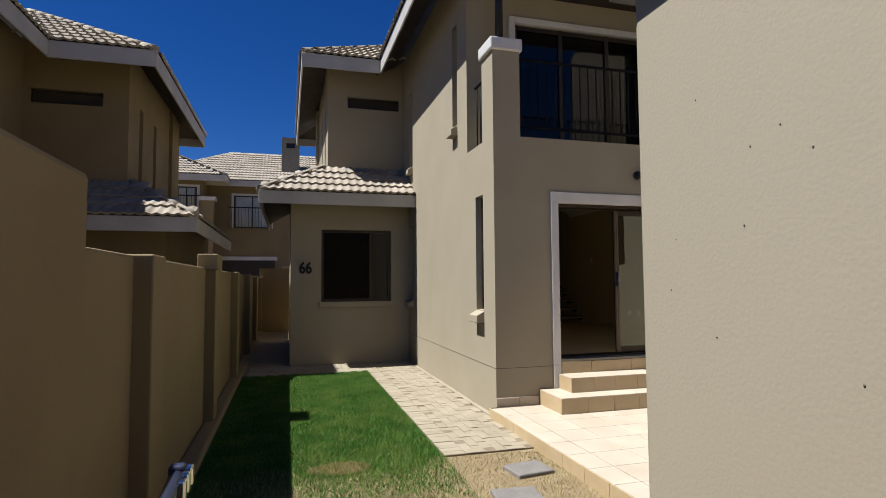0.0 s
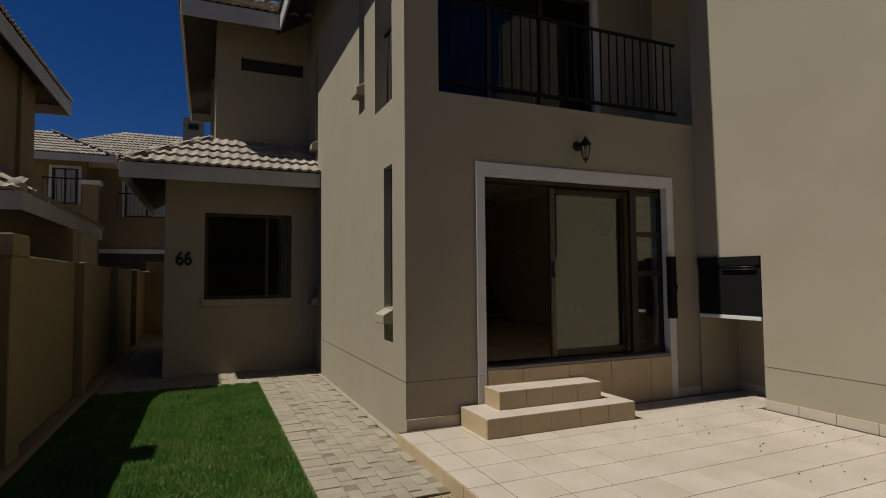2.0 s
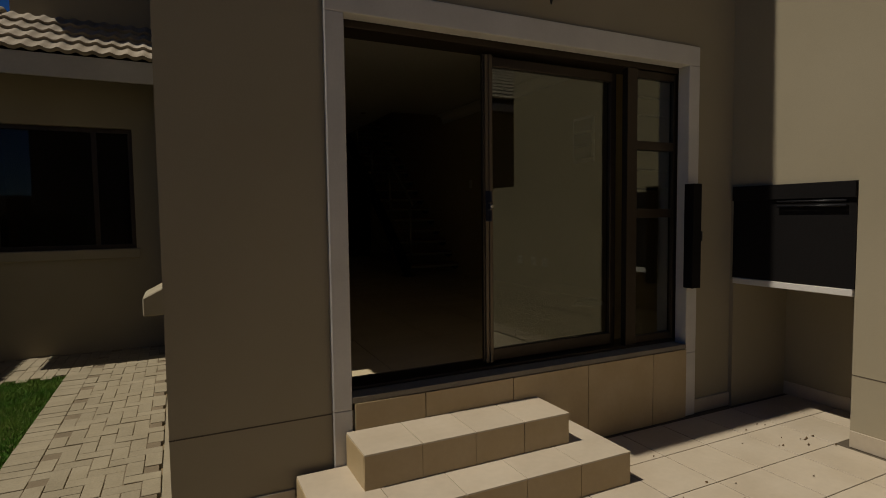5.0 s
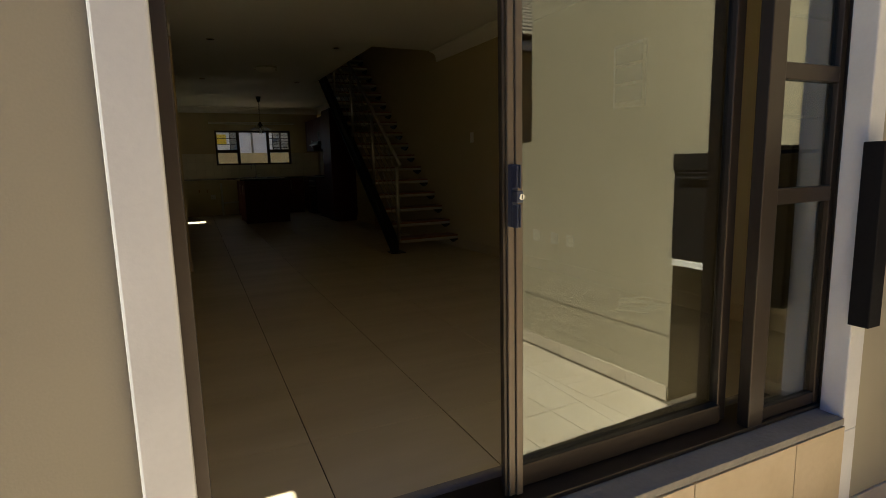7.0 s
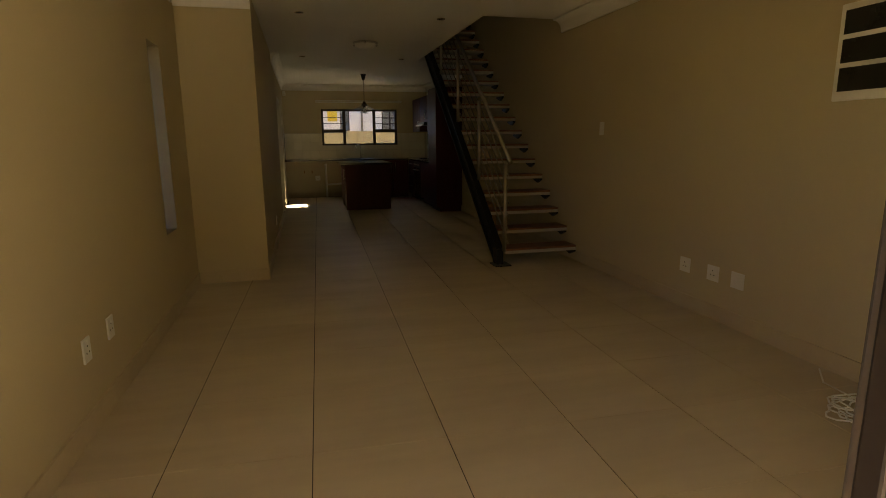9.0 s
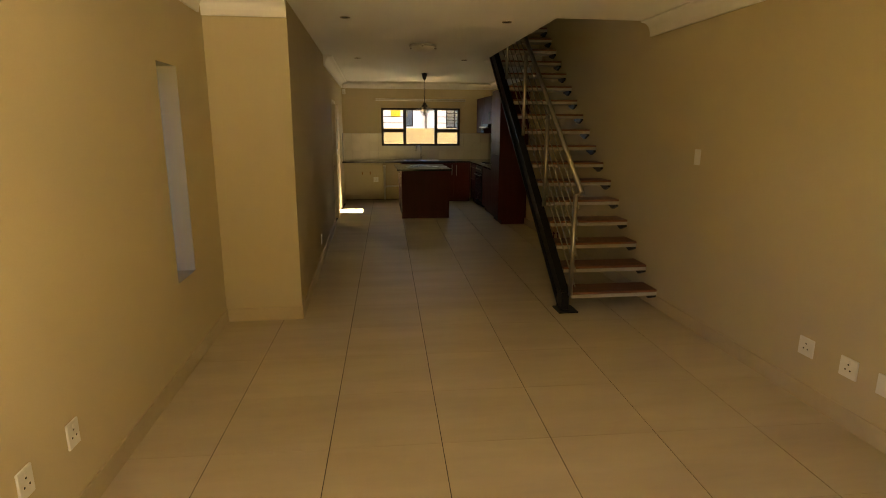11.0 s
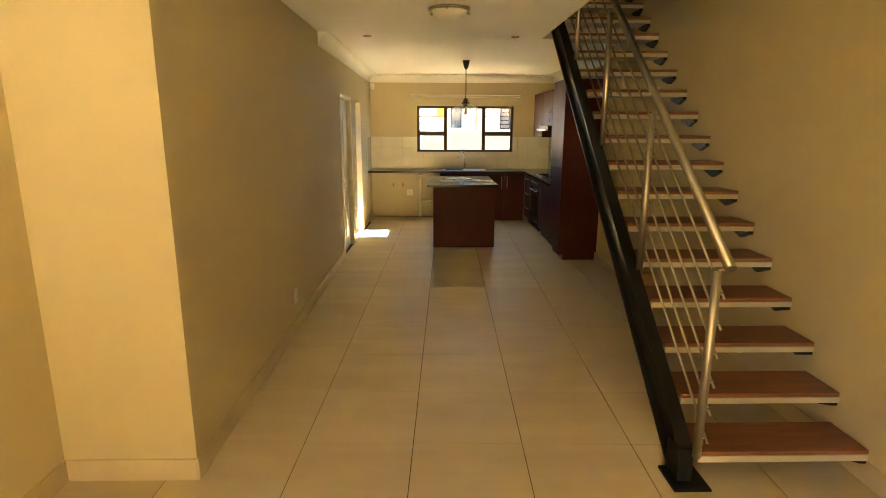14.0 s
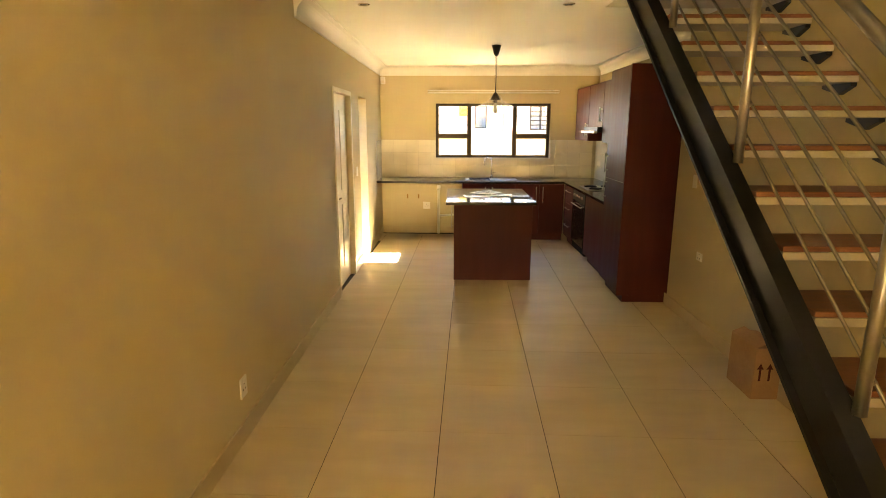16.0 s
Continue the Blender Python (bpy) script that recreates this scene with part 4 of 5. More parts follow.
def beam(bm, x0, x1, lo, hi, ya, yb):
    """A sloping bar whose lower and upper edges follow the flight."""
    v = [bm.verts.new((x, y, stair_z(y) + d)) for x in (x0, x1) for y, d in ((ya, lo), (yb, lo), (yb, hi), (ya, hi))]
    for f in ((0, 1, 2, 3), (4, 5, 6, 7), (0, 1, 5, 4), (1, 2, 6, 5), (2, 3, 7, 6), (3, 0, 4, 7)):
        bm.faces.new([v[k] for k in f])


beam(bm, 2.385, 2.397, -0.255, -0.05, 5.36, 9.6)
stringer = part("stringer", bm, BLACK, st, "black steel channel stringer")
for lo, hi, y0 in ((-0.05, -0.03, 5.36), (-0.275, -0.255, 5.40)):
    bm = bmesh.new()
    beam(bm, 2.355, 2.43, lo, hi, y0, 9.6)
    part("flange", bm, BLACK, stringer)
bpart("foot", (2.36, 5.34, FL + 0.01, 2.43, 5.48, FL + 0.18), BLACK, stringer)
bpart("base_plate", (2.32, 5.27, FL, 2.50, 5.47, FL + 0.012), BLACK, st)
bm = bmesh.new()
box(bm, 0, 0, -0.022, 0.838, 0.27, 0.0, bevel=0.003)
TREAD = mesh_of("tread", bm, WOOD)
bm = bmesh.new()
box(bm, 0, -0.004, -0.055, 0.838, 0.27, -0.0225, bevel=0.002)
TRAY = mesh_of("tray", bm, EDGE)
bm = bmesh.new()
v = [bm.verts.new((x, y, z)) for x in (0, 0.03) for y, z in ((0.005, -0.056), (0.24, -0.056), (0.24, -0.075), (0.10, -0.115), (0.005, -0.075))]
bm.faces.new(v[:5])
bm.faces.new(v[5:])
for k in range(5):
    bm.faces.new((v[k], v[(k + 1) % 5], v[5 + (k + 1) % 5], v[5 + k]))
BRACKET = mesh_of("bracket", bm, BLACK)
for i in range(18):
    y, z = 5.325 + 0.2345 * i, 0.70 + 0.1836 * i
    for nm, me in (("tread", TREAD), ("tray", TRAY)):
        o = new(nm, me)
        o.parent, o.location = st, (2.445, y, z)
    o = new("bracket", BRACKET)
    o.parent, o.location = st, (3.253, y, z)
bm = bmesh.new()
tube(bm, (0, 0, 0), (0, 0, 0.93), 0.021, 16)
for k in range(6):
    tube(bm, (0.0, 0, 0.105 + 0.143 * k), (0.036, 0, 0.105 + 0.143 * k), 0.008, 8)
POST = mesh_of("post", bm, STEEL)
for y in (5.315, 6.21, 7.12, 8.03, 8.94):
    o = new("post", POST)
    o.parent, o.location = st, (2.43, y, stair_z(y) - 0.03)
    bm = bmesh.new()
    tube(bm, (2.43, y, stair_z(y) + 0.90), (2.478, y, stair_z(y) + 0.90), 0.008, 8)
    part("rail_bracket", bm, STEEL, st)
for k in range(6):
    d = 0.075 + 0.143 * k
    bm = bmesh.new()
    tube(bm, (2.462, 5.29, stair_z(5.29) + d), (2.462, 9.4, stair_z(9.4) + d), 0.0065, 8)
    part("rod", bm, DULLSTEEL, st)
bm = bmesh.new()
tube(bm, (2.48, 5.30, stair_z(5.30) + 0.92), (2.48, 9.4, stair_z(9.4) + 0.92), 0.025, 16)
part("handrail", bm, DULLSTEEL, st)

# ---- kitchen ----
CT = 1.44


def handle_bar(parent, a, b, off):
    bm = bmesh.new()
    a, b, off = Vector(a), Vector(b), Vector(off)
    tube(bm, a + off, b + off, 0.006, 10)
    for f in (0.12, 0.88):
        p = a.lerp(b, f)
        tube(bm, p, p + off, 0.005, 8)
    return part("handle", bm, STEEL, parent, "brushed steel bar handle")


# island
isl = thing("kitchen_island", "mahogany laminate kitchen island standing on the tiled floor", "island")
bpart("body", (1.20, 10.78, FL + 0.004, 2.04, 11.92, CT - 0.04), MAHOG, isl, bevel=0.002)
bpart("end_panel", (1.18, 10.76, FL, 2.06, 10.779, CT - 0.036), MAHOG, isl, bevel=0.0015)
for k in range(2):
    d = bpart("door", (1.181, 10.80 + 0.56 * k, FL + 0.1, 1.199, 11.34 + 0.56 * k, CT - 0.05), MAHOG, isl, bevel=0.002)
    handle_bar(d, (1.181, 10.86 + 0.56 * k, CT - 0.33), (1.181, 10.86 + 0.56 * k, CT - 0.12), (-0.03, 0, 0))
tagged(bpart("island_worktop", (1.09, 10.64, CT - 0.035, 2.09, 12.0, CT), GRANITE, bevel=0.006), "polished black granite worktop on the island", "worktop")
# papers on the island
random.seed(4)
for k, (x, y, w, h, r) in enumerate(((1.45, 11.2, 0.30, 0.21, 8), (1.72, 11.28, 0.30, 0.21, -12), (1.62, 11.55, 0.21, 0.30, 25), (1.95, 11.1, 0.21, 0.15, -5), (1.55, 11.4, 0.30, 0.21, -30))):
    bm = bmesh.new()
    box(bm, -w / 2, -h / 2, 0, w / 2, h / 2, 0.0015 + 0.001 * k)
    p = part("paper_sheet", bm, PAPER)
    p.matrix_basis = Matrix.Translation(INDOORS) @ pose(x, y, CT + 0.0005 + 0.0022 * k, 0, 0, r)
    tagged(p, "loose printed paper sheet on the island worktop", "paper", "papers")
    bm = bmesh.new()
    for q in range(5):
        box(bm, -w / 2 + 0.02, h / 2 - 0.04 - 0.03 * q, 0.0018 + 0.001 * k, w / 2 - 0.02 - 0.06 * (q % 2), h / 2 - 0.025 - 0.03 * q, 0.0022 + 0.001 * k)
    part("print", bm, DARKPLASTIC, p)
# base units along the back wall and the right-hand wall
wt = thing("kitchen_worktop", "black granite worktop along two kitchen walls", "worktop")
bpart("slab", (0.0, 13.0, CT - 0.035, XK, YB - 0.001, CT), GRANITE, wt, bevel=0.005)
bpart("slab", (2.84, 10.63, CT - 0.035, XK, 13.0, CT), GRANITE, wt, bevel=0.005)


def base_unit(x0, y0, x1, y1, face, label, drawers=0, hsplit=True):
    """A base unit with doors or drawers on its face: '-y' or '-x'."""
    u = thing("base_cabinet", label, "cabinet", "kitchen base cabinets")
    bpart("body", (x0, y0, FL + 0.10, x1, y1, CT - 0.036), MAHOG, u)
    if face == "-y":
        bpart("plinth", (x0, y0 + 0.05, FL, x1, y1, FL + 0.10), MAHOG, u)
        n = 2 if x1 - x0 > 0.6 else 1
        w = (x1 - x0) / n
        for k in range(n):
            d = bpart("door", (x0 + w * k + 0.002, y0 - 0.018, FL + 0.11, x0 + w * (k + 1) - 0.002, y0 - 0.001, CT - 0.045), MAHOG, u, bevel=0.002)
            hx = x0 + w * (k + 1) - 0.05 if (k == 0 and n == 2) else x0 + w * k + 0.05
            handle_bar(d, (hx, y0 - 0.018, CT - 0.32), (hx, y0 - 0.018, CT - 0.09), (0, -0.03, 0))
    else:
        bpart("plinth", (x0 + 0.05, y0, FL, x1, y1, FL + 0.10), MAHOG, u)
        if drawers:
            h = (CT - 0.045 - FL - 0.11) / drawers
            for k in range(drawers):
                z = FL + 0.11 + h * k
                d = bpart("drawer", (x0 - 0.018, y0 + 0.002, z + 0.002, x0 - 0.001, y1 - 0.002, z + h - 0.002), MAHOG, u, bevel=0.002)
                handle_bar(d, (x0 - 0.018, y0 + 0.12, z + h - 0.07), (x0 - 0.018, y1 - 0.12, z + h - 0.07), (-0.03, 0, 0))
        else:
            d = bpart("door", (x0 - 0.018, y0 + 0.002, FL + 0.11, x0 - 0.001, y1 - 0.002, CT - 0.045), MAHOG, u, bevel=0.002)
            handle_bar(d, (x0 - 0.018, y0 + 0.05, CT - 0.32), (x0 - 0.018, y0 + 0.05, CT - 0.09), (-0.03, 0, 0))
    return u


base_unit(1.31, 13.05, 2.11, YB - 0.013, "-y", "mahogany sink cabinet with two doors under the worktop")
base_unit(2.11, 13.05, 2.86, YB - 0.013, "-y", "mahogany base cabinet with two doors under the worktop")
base_unit(2.89, 12.45, XK - 0.001, 13.03, "-x", "mahogany drawer cabinet under the worktop", drawers=3)
base_unit(2.89, 10.63, XK - 0.001, 11.70, "-x", "mahogany base cabinet with a door beside the oven")
ov = thing("oven", "black glass built-under oven in the kitchen run", "oven")
bpart("body", (2.89, 11.71, FL + 0.06, XK - 0.01, 12.44, CT - 0.037), BLACKMAT, ov)
bpart("door", (2.868, 11.72, FL + 0.16, 2.889, 12.43, CT - 0.19), DARKPLASTIC, ov, bevel=0.003)
bpart("panel", (2.870, 11.72, CT - 0.185, 2.889, 12.43, CT - 0.045), BLACK, ov, bevel=0.003)
handle_bar(ov, (2.868, 11.78, CT - 0.23), (2.868, 12.37, CT - 0.23), (-0.035, 0, 0))
for k in range(4):
    bm = bmesh.new()
    tube(bm, (2.87, 11.86 + 0.15 * k, CT - 0.11), (2.85, 11.86 + 0.15 * k, CT - 0.11), 0.016, 12)
    part("knob", bm, STEEL, ov)
hob = thing("hob", "black glass hob set on the worktop", "hob")
bpart("plate", (2.93, 11.78, CT + 0.0005, 3.40, 12.36, CT + 0.008), STEEL, hob, bevel=0.003)
for x, y in ((3.05, 11.93), (3.05, 12.21), (3.28, 11.93), (3.28, 12.21)):
    bm = bmesh.new()
    tube(bm, (x, y, CT + 0.008), (x, y, CT + 0.02), 0.085, 20)
    part("burner", bm, BLACKMAT, hob)
# pantry and wall units
tall = thing("pantry_cabinet", "tall mahogany pantry cabinet at the end of the kitchen run", "cabinet")
bpart("body", (2.83, 9.975, FL + 0.10, XK - 0.03, 10.62, 2.82), MAHOG, tall)
bpart("side_panel", (2.81, 9.955, FL + 0.075, XK - 0.03, 9.974, 2.82), MAHOG, tall, bevel=0.0015)
bpart("plinth", (2.88, 9.98, FL, XK - 0.03, 10.60, FL + 0.10), MAHOG, tall)
for z0, z1 in ((FL + 0.11, 1.72), (1.724, 2.81)):
    d = bpart("door", (2.81, 9.976, z0, 2.829, 10.618, z1), MAHOG, tall, bevel=0.002)
    handle_bar(d, (2.81, 10.56, 1.50 if z0 < 1 else 1.78), (2.81, 10.56, 1.70 if z0 < 1 else 1.98), (-0.03, 0, 0))
for y0, y1, z0 in ((10.63, 11.70, 2.06), (11.705, 12.44, 2.25), (12.445, 13.25, 2.06)):
    u = thing("wall_cabinet", "mahogany wall cabinet above the worktop", "cabinet", "kitchen wall cabinets")
    bpart("body", (3.05, y0, z0, XK - 0.001, y1, 2.80), MAHOG, u)
    d = bpart("door", (3.03, y0 + 0.002, z0, 3.049, y1 - 0.002, 2.80), MAHOG, u, bevel=0.002)
    handle_bar(d, (3.03, y0 + 0.06, z0 + 0.06), (3.03, y0 + 0.06, z0 + 0.24), (-0.03, 0, 0))
hood = thing("cooker_hood", "slim steel cooker hood under the wall cabinet", "hood")
bpart("body", (2.97, 11.71, 2.18, XK - 0.01, 12.43, 2.248), BLACK, hood, bevel=0.004)
bpart("visor", (2.93, 11.71, 2.17, 2.97, 12.43, 2.20), STEEL, hood, bevel=0.003)
# sink and tap
snk = thing("sink", "stainless steel inset sink in the black worktop", "sink")
bm = bmesh.new()
box(bm, 1.36, 13.13, CT + 0.0005, 2.16, 13.53, CT + 0.006, bevel=0.002)
for k in range(6):
    box(bm, 1.80 + 0.05 * k, 13.2, CT + 0.006, 1.815 + 0.05 * k, 13.46, CT + 0.010)
part("rim", bm, STEEL, snk)
# flat black plate; the hollow's shade is put into its colour
bpart("bowl", (1.42, 13.17, CT + 0.004, 1.74, 13.49, CT + 0.0075), BLACKMAT, snk)
tp = thing("tap", "chrome swan-neck kitchen tap behind the sink", "tap")
bm = bmesh.new()
pts = [Vector((1.78, 13.55, CT)), Vector((1.78, 13.55, CT + 0.26))] + [Vector((1.78 - 0.06 * (1 - math.cos(a)), 13.55 - 0.04 * (1 - math.cos(a)), CT + 0.26 + 0.07 * math.sin(a))) for a in (0.4, 0.8, 1.2, 1.57, 2.0, 2.4, 2.8, 3.14)]
pts.append(pts[-1] - Vector((0, 0, 0.05)))
for p, q in zip(pts, pts[1:]):
    tube(bm, p, q, 0.011, 10)
part("spout", bm, CHROME, tp)
bm = bmesh.new()
tube(bm, (1.78, 13.55, CT), (1.78, 13.55, CT + 0.05), 0.022, 14)
tube(bm, (1.80, 13.55, CT + 0.08), (1.86, 13.53, CT + 0.10), 0.007, 8)
part("lever", bm, CHROME, tp)
# wall tiles
backs = thing("splashback", "white glazed wall tiles above the worktop", "tiles", kind="structure")
slab("bed", (0.0, XK), (YB - 0.004, YB - 0.0005), (CT, 2.045), [(0.88, 2.71, 1.76, 2.61)], GROUT_W, None, parent=backs)
me = tile_mesh("wall_tile", 0.1975, 0.1975, 0.006, WTILE)
spots = []
for j in range(3):
    for i in range(17):
        x, z = 0.10 + 0.2 * i, CT + 0.101 + 0.2 * j
        if x + 0.1 > 0.88 and x - 0.1 < 2.71 and z + 0.1 > 1.76:
            continue
        spots.append(pose(x, YB - 0.009, z, 90))
pieces("tile", backs, me, spots)
# cut tiles round the window
half = tile_mesh("cut_wall_tile", 0.1975, 0.112, 0.006, WTILE)
pieces("tile", backs, half, [pose(0.70 + 0.2 * i, YB - 0.009, 1.70, 90) for i in range(1, 11)])
narrow = tile_mesh("narrow_wall_tile", 0.077, 0.1975, 0.006, WTILE)
pieces("tile", backs, narrow, [pose(0.84, YB - 0.009, CT + 0.101 + 0.2 * j, 90) for j in (1, 2)] + [pose(2.755, YB - 0.009, CT + 0.101 + 0.2 * j, 90) for j in (1, 2)])
for j in range(3):
    for k in range(3):
        bpart("tile", (0.0005, 13.0 + 0.2 * k, CT + 0.002 + 0.2 * j, 0.008, 13.198 + 0.2 * k, CT + 0.199 + 0.2 * j), WTILE, backs)
        bpart("tile", (XK - 0.008, 13.0 + 0.2 * k, CT + 0.002 + 0.2 * j, XK - 0.0005, 13.198 + 0.2 * k, CT + 0.199 + 0.2 * j), WTILE, backs)
    for k in range(11):
        bpart("tile", (XK - 0.008, 10.8 + 0.2 * k, CT + 0.002 + 0.2 * j, XK - 0.0005, 10.998 + 0.2 * k, CT + 0.199 + 0.2 * j), WTILE, backs)
# taps, waste pipe, socket under the open worktop
pl = thing("waste_pipe", "white plastic waste pipe with a branch against the wall", "pipe")
bm = bmesh.new()
tube(bm, (0.93, 13.58, FL), (0.93, 13.58, FL + 0.80), 0.024, 12)
tube(bm, (0.93, 13.58, FL + 0.30), (1.31, 13.58, FL + 0.32), 0.020, 12)
tube(bm, (0.93, 13.58, FL + 0.72), (0.93, 13.58, FL + 0.80), 0.030, 12)
part("pipe", bm, PLASTIC, pl)
for x in (0.42, 0.60):
    v = thing("stop_valve", "small brass washing machine valve on the wall", "valve", "valves")
    bm = bmesh.new()
    tube(bm, (x, YB, FL + 0.62), (x, YB - 0.05, FL + 0.62), 0.014, 10)
    tube(bm, (x, YB - 0.04, FL + 0.65), (x, YB - 0.04, FL + 0.58), 0.012, 10)
    part("body", bm, COPPER, v)


def socket(at, normal, w=0.085, h=0.115, label="white plastic wall socket", holes=True):
    """A cover plate with rounded edges, small switch and pin holes; normal is one of x, -x, -y."""
    s = thing("wall_socket", label, "socket", "wall sockets")
    rot = {"x": pose(0, 0, 0, 90, 0, 90), "-x": pose(0, 0, 0, 90, 0, -90), "-y": pose(0, 0, 0, 90)}[normal]
    m = Matrix.Translation(at) @ rot
    bm = bmesh.new()
    box(bm, -w / 2, -h / 2, 0, w / 2, h / 2, 0.010, bevel=0.003)
    part("plate", bm, PLASTIC, s).matrix_basis = m
    if holes:
        for x, y in ((0, 0.02), (-0.016, -0.012), (0.016, -0.012)):
            bm = bmesh.new()
            tube(bm, (x, y, 0.0095), (x, y, 0.0108), 0.005, 8)
            part("pin_hole", bm, DARKPLASTIC, s).matrix_basis = m
    bm = bmesh.new()
    box(bm, -0.008, h / 2 - 0.032, 0.0095, 0.008, h / 2 - 0.014, 0.014, bevel=0.002)
    part("switch", bm, PLASTIC, s).matrix_basis = m


socket((0.73, YB - 0.001, 0.98), "-y", 0.115, 0.115)
socket((0.001, 7.44, 0.83), "x")
socket((XLI + 0.001, 2.60, 0.92), "x")
socket((XLI + 0.001, 2.93, 0.92), "x")
for y, hh in ((3.53, True), (3.22, True), (2.98, False)):
    socket((XR - 0.001, y, 0.87), "-x", 0.115, 0.115, holes=hh)
socket((XR - 0.001, 4.90, 1.958), "-x", 0.075, 0.125, "white plastic light switch plate", holes=False)
socket((XR - 0.001, 9.50, 1.785), "-x", 0.075, 0.115, "white plastic light switch plate", holes=False)
socket((XR - 0.001, 9.27, 1.16), "-x", 0.10, 0.07, "small open wall outlet with loose wires", holes=True)
socket((0.001, 11.30, 1.72), "x", 0.07, 0.11, "white plastic light switch plate", holes=False)
# distribution board
db = thing("distribution_board", "white electrical board with three dark windows", "electrical board")
bpart("frame", (XR - 0.022, 2.07, 2.05, XR - 0.001, 2.42, 2.56), PLASTIC, db, bevel=0.005)
for k in range(3):
    bpart("window", (XR - 0.026, 2.10, 2.10 + 0.15 * k, XR - 0.0225, 2.39, 2.225 + 0.15 * k), DARKPLASTIC, db, bevel=0.001)
# coil of cable
cb = thing("cable_coil", "loose coil of white cable lying on the floor", "cable")
random.seed(7)
bm = bmesh.new()
prev = None
for k in range(150):
    a = k * 0.29
    r = 0.13 + 0.05 * math.sin(k * 0.37) + 0.02 * math.sin(k * 1.3)
    p = Vector((2.95 + r * math.cos(a) + 0.05 * math.sin(k * 0.11), 1.76 + r * 0.8 * math.sin(a), FL + 0.012 + 0.075 * (0.5 + 0.5 * math.sin(k * 0.23)) * (k / 150)))
    if prev is not None:
        tube(bm, prev, p, 0.0045, 6)
    prev = p
tube(bm, prev, (3.1, 2.1, FL + 0.006), 0.0045, 6)
tube(bm, (3.1, 2.1, FL + 0.006), (3.24, 2.25, FL + 0.006), 0.0045, 6)
part("cable", bm, PLASTIC, cb)
# cardboard box under the stairs
bx = thing("cardboard_box", "brown cardboard box with printed arrows under the stairs", "box")
bpart("carton", (3.11, 7.95, FL, 3.283, 8.27, FL + 0.35), CARD, bx, bevel=0.004)
for k in (0, 1):
    bm = bmesh.new()
    x = 3.15 + 0.06 * k
    box(bm, x - 0.007, 7.9485, FL + 0.13, x + 0.007, 7.9495, FL + 0.21)
    bm.faces.new([bm.verts.new(c) for c in ((x - 0.022, 7.949, FL + 0.21), (x + 0.022, 7.949, FL + 0.21), (x, 7.949, FL + 0.25))])
    part("printed_arrow", bm, MAHOG, bx)
bm = bmesh.new()
box(bm, 0, 0, 0, 0.085, 0.31, 0.004)
part("flap", bm, CARD, bx).matrix_basis = pose(3.112, 7.955, FL + 0.35, 0, -24)
bm = bmesh.new()
box(bm, -0.085, 0, 0, 0, 0.31, 0.004)
part("flap", bm, CARD, bx).matrix_basis = pose(3.281, 7.955, FL + 0.351, 0, 6)

# kitchen window
kw = thing("window_1", "bronze kitchen window with three lights and burglar bars", "window", kind="structure")
KY = YB + 0.06
for dims in ((0.88, KY, 1.76, 0.93, KY + 0.05, 2.61), (2.66, KY, 1.76, 2.71, KY + 0.05, 2.61), (0.93, KY, 1.76, 2.66, KY + 0.05, 1.80), (0.93, KY, 2.565, 2.66, KY + 0.05, 2.61),
             (1.385, KY, 1.80, 1.455, KY + 0.05, 2.565), (2.115, KY, 1.80, 2.185, KY + 0.05, 2.565), (0.93, KY, 2.06, 1.385, KY + 0.05, 2.14), (2.185, KY, 2.06, 2.66, KY + 0.05, 2.14)):
    bpart("frame", dims, BRONZE, kw, bevel=0.004)
for x0, x1 in ((0.93, 1.385), (2.185, 2.66)):
    for z in (2.27, 2.41):
        bpart("burglar_bar", (x0, KY + 0.01, z, x1, KY + 0.022, z + 0.014), BRONZE, kw)
for dims in ((0.93, 1.80, 1.385, 2.06), (0.93, 2.14, 1.385, 2.565), (1.455, 1.80, 2.115, 2.565), (2.185, 1.80, 2.66, 2.06), (2.185, 2.14, 2.66, 2.565)):
    bpart("pane", (dims[0], KY + 0.03, dims[1], dims[2], KY + 0.034, dims[3]), GLASS, kw).visible_shadow = False
rod = thing("curtain_rail", "white double curtain rail above the kitchen window", "curtain rail")
for z, y in ((2.77, YB - 0.06), (2.80, YB - 0.10)):
    bm = bmesh.new()
    tube(bm, (0.76, y, z), (2.82, y, z), 0.011, 8)
    part("rail", bm, PLASTIC, rod)
for x in (0.85, 1.8, 2.75):
    bpart("bracket", (x, YB - 0.11, 2.76, x + 0.02, YB - 0.001, 2.775), PLASTIC, rod)
pir = thing("alarm_sensor", "white alarm motion sensor in the ceiling corner", "sensor")
bpart("body", (0.02, YB - 0.09, 2.90, 0.09, YB - 0.02, 3.01), PLASTIC, pir, bevel=0.012)
bpart("lens", (0.035, YB - 0.095, 2.915, 0.075, YB - 0.089, 2.95), DOORPAINT, pir, bevel=0.002)
bpart("mount", (0.04, YB - 0.03, 2.94, 0.07, YB - 0.0005, 2.97), PLASTIC, pir)

# what the kitchen window shows
tagged(bpart("wall_yard_back", (-3.5, 16.9, GR - 0.3, 8.0, 17.1, 2.15), OUTWALL), "pale sunlit plastered yard wall", "wall", kind="structure")
nb = thing("white_house", "white plastered house beyond the yard wall", "house")
slab("wall", (-1.0, 9.0), (19.4, 19.6), (GR, 5.4), [(1.72, 2.04, 2.2, 3.6), (3.15, 4.30, 2.15, 3.3)], OUTWHITE, None, parent=nb)
bpart("blind", (1.70, 19.62, 2.1, 4.4, 19.64, 3.7), CURTAIN, nb)
window("window", 1.72, 2.04, 2.2, 3.6, 19.48, nb, fw=0.03, pane=GLASS)
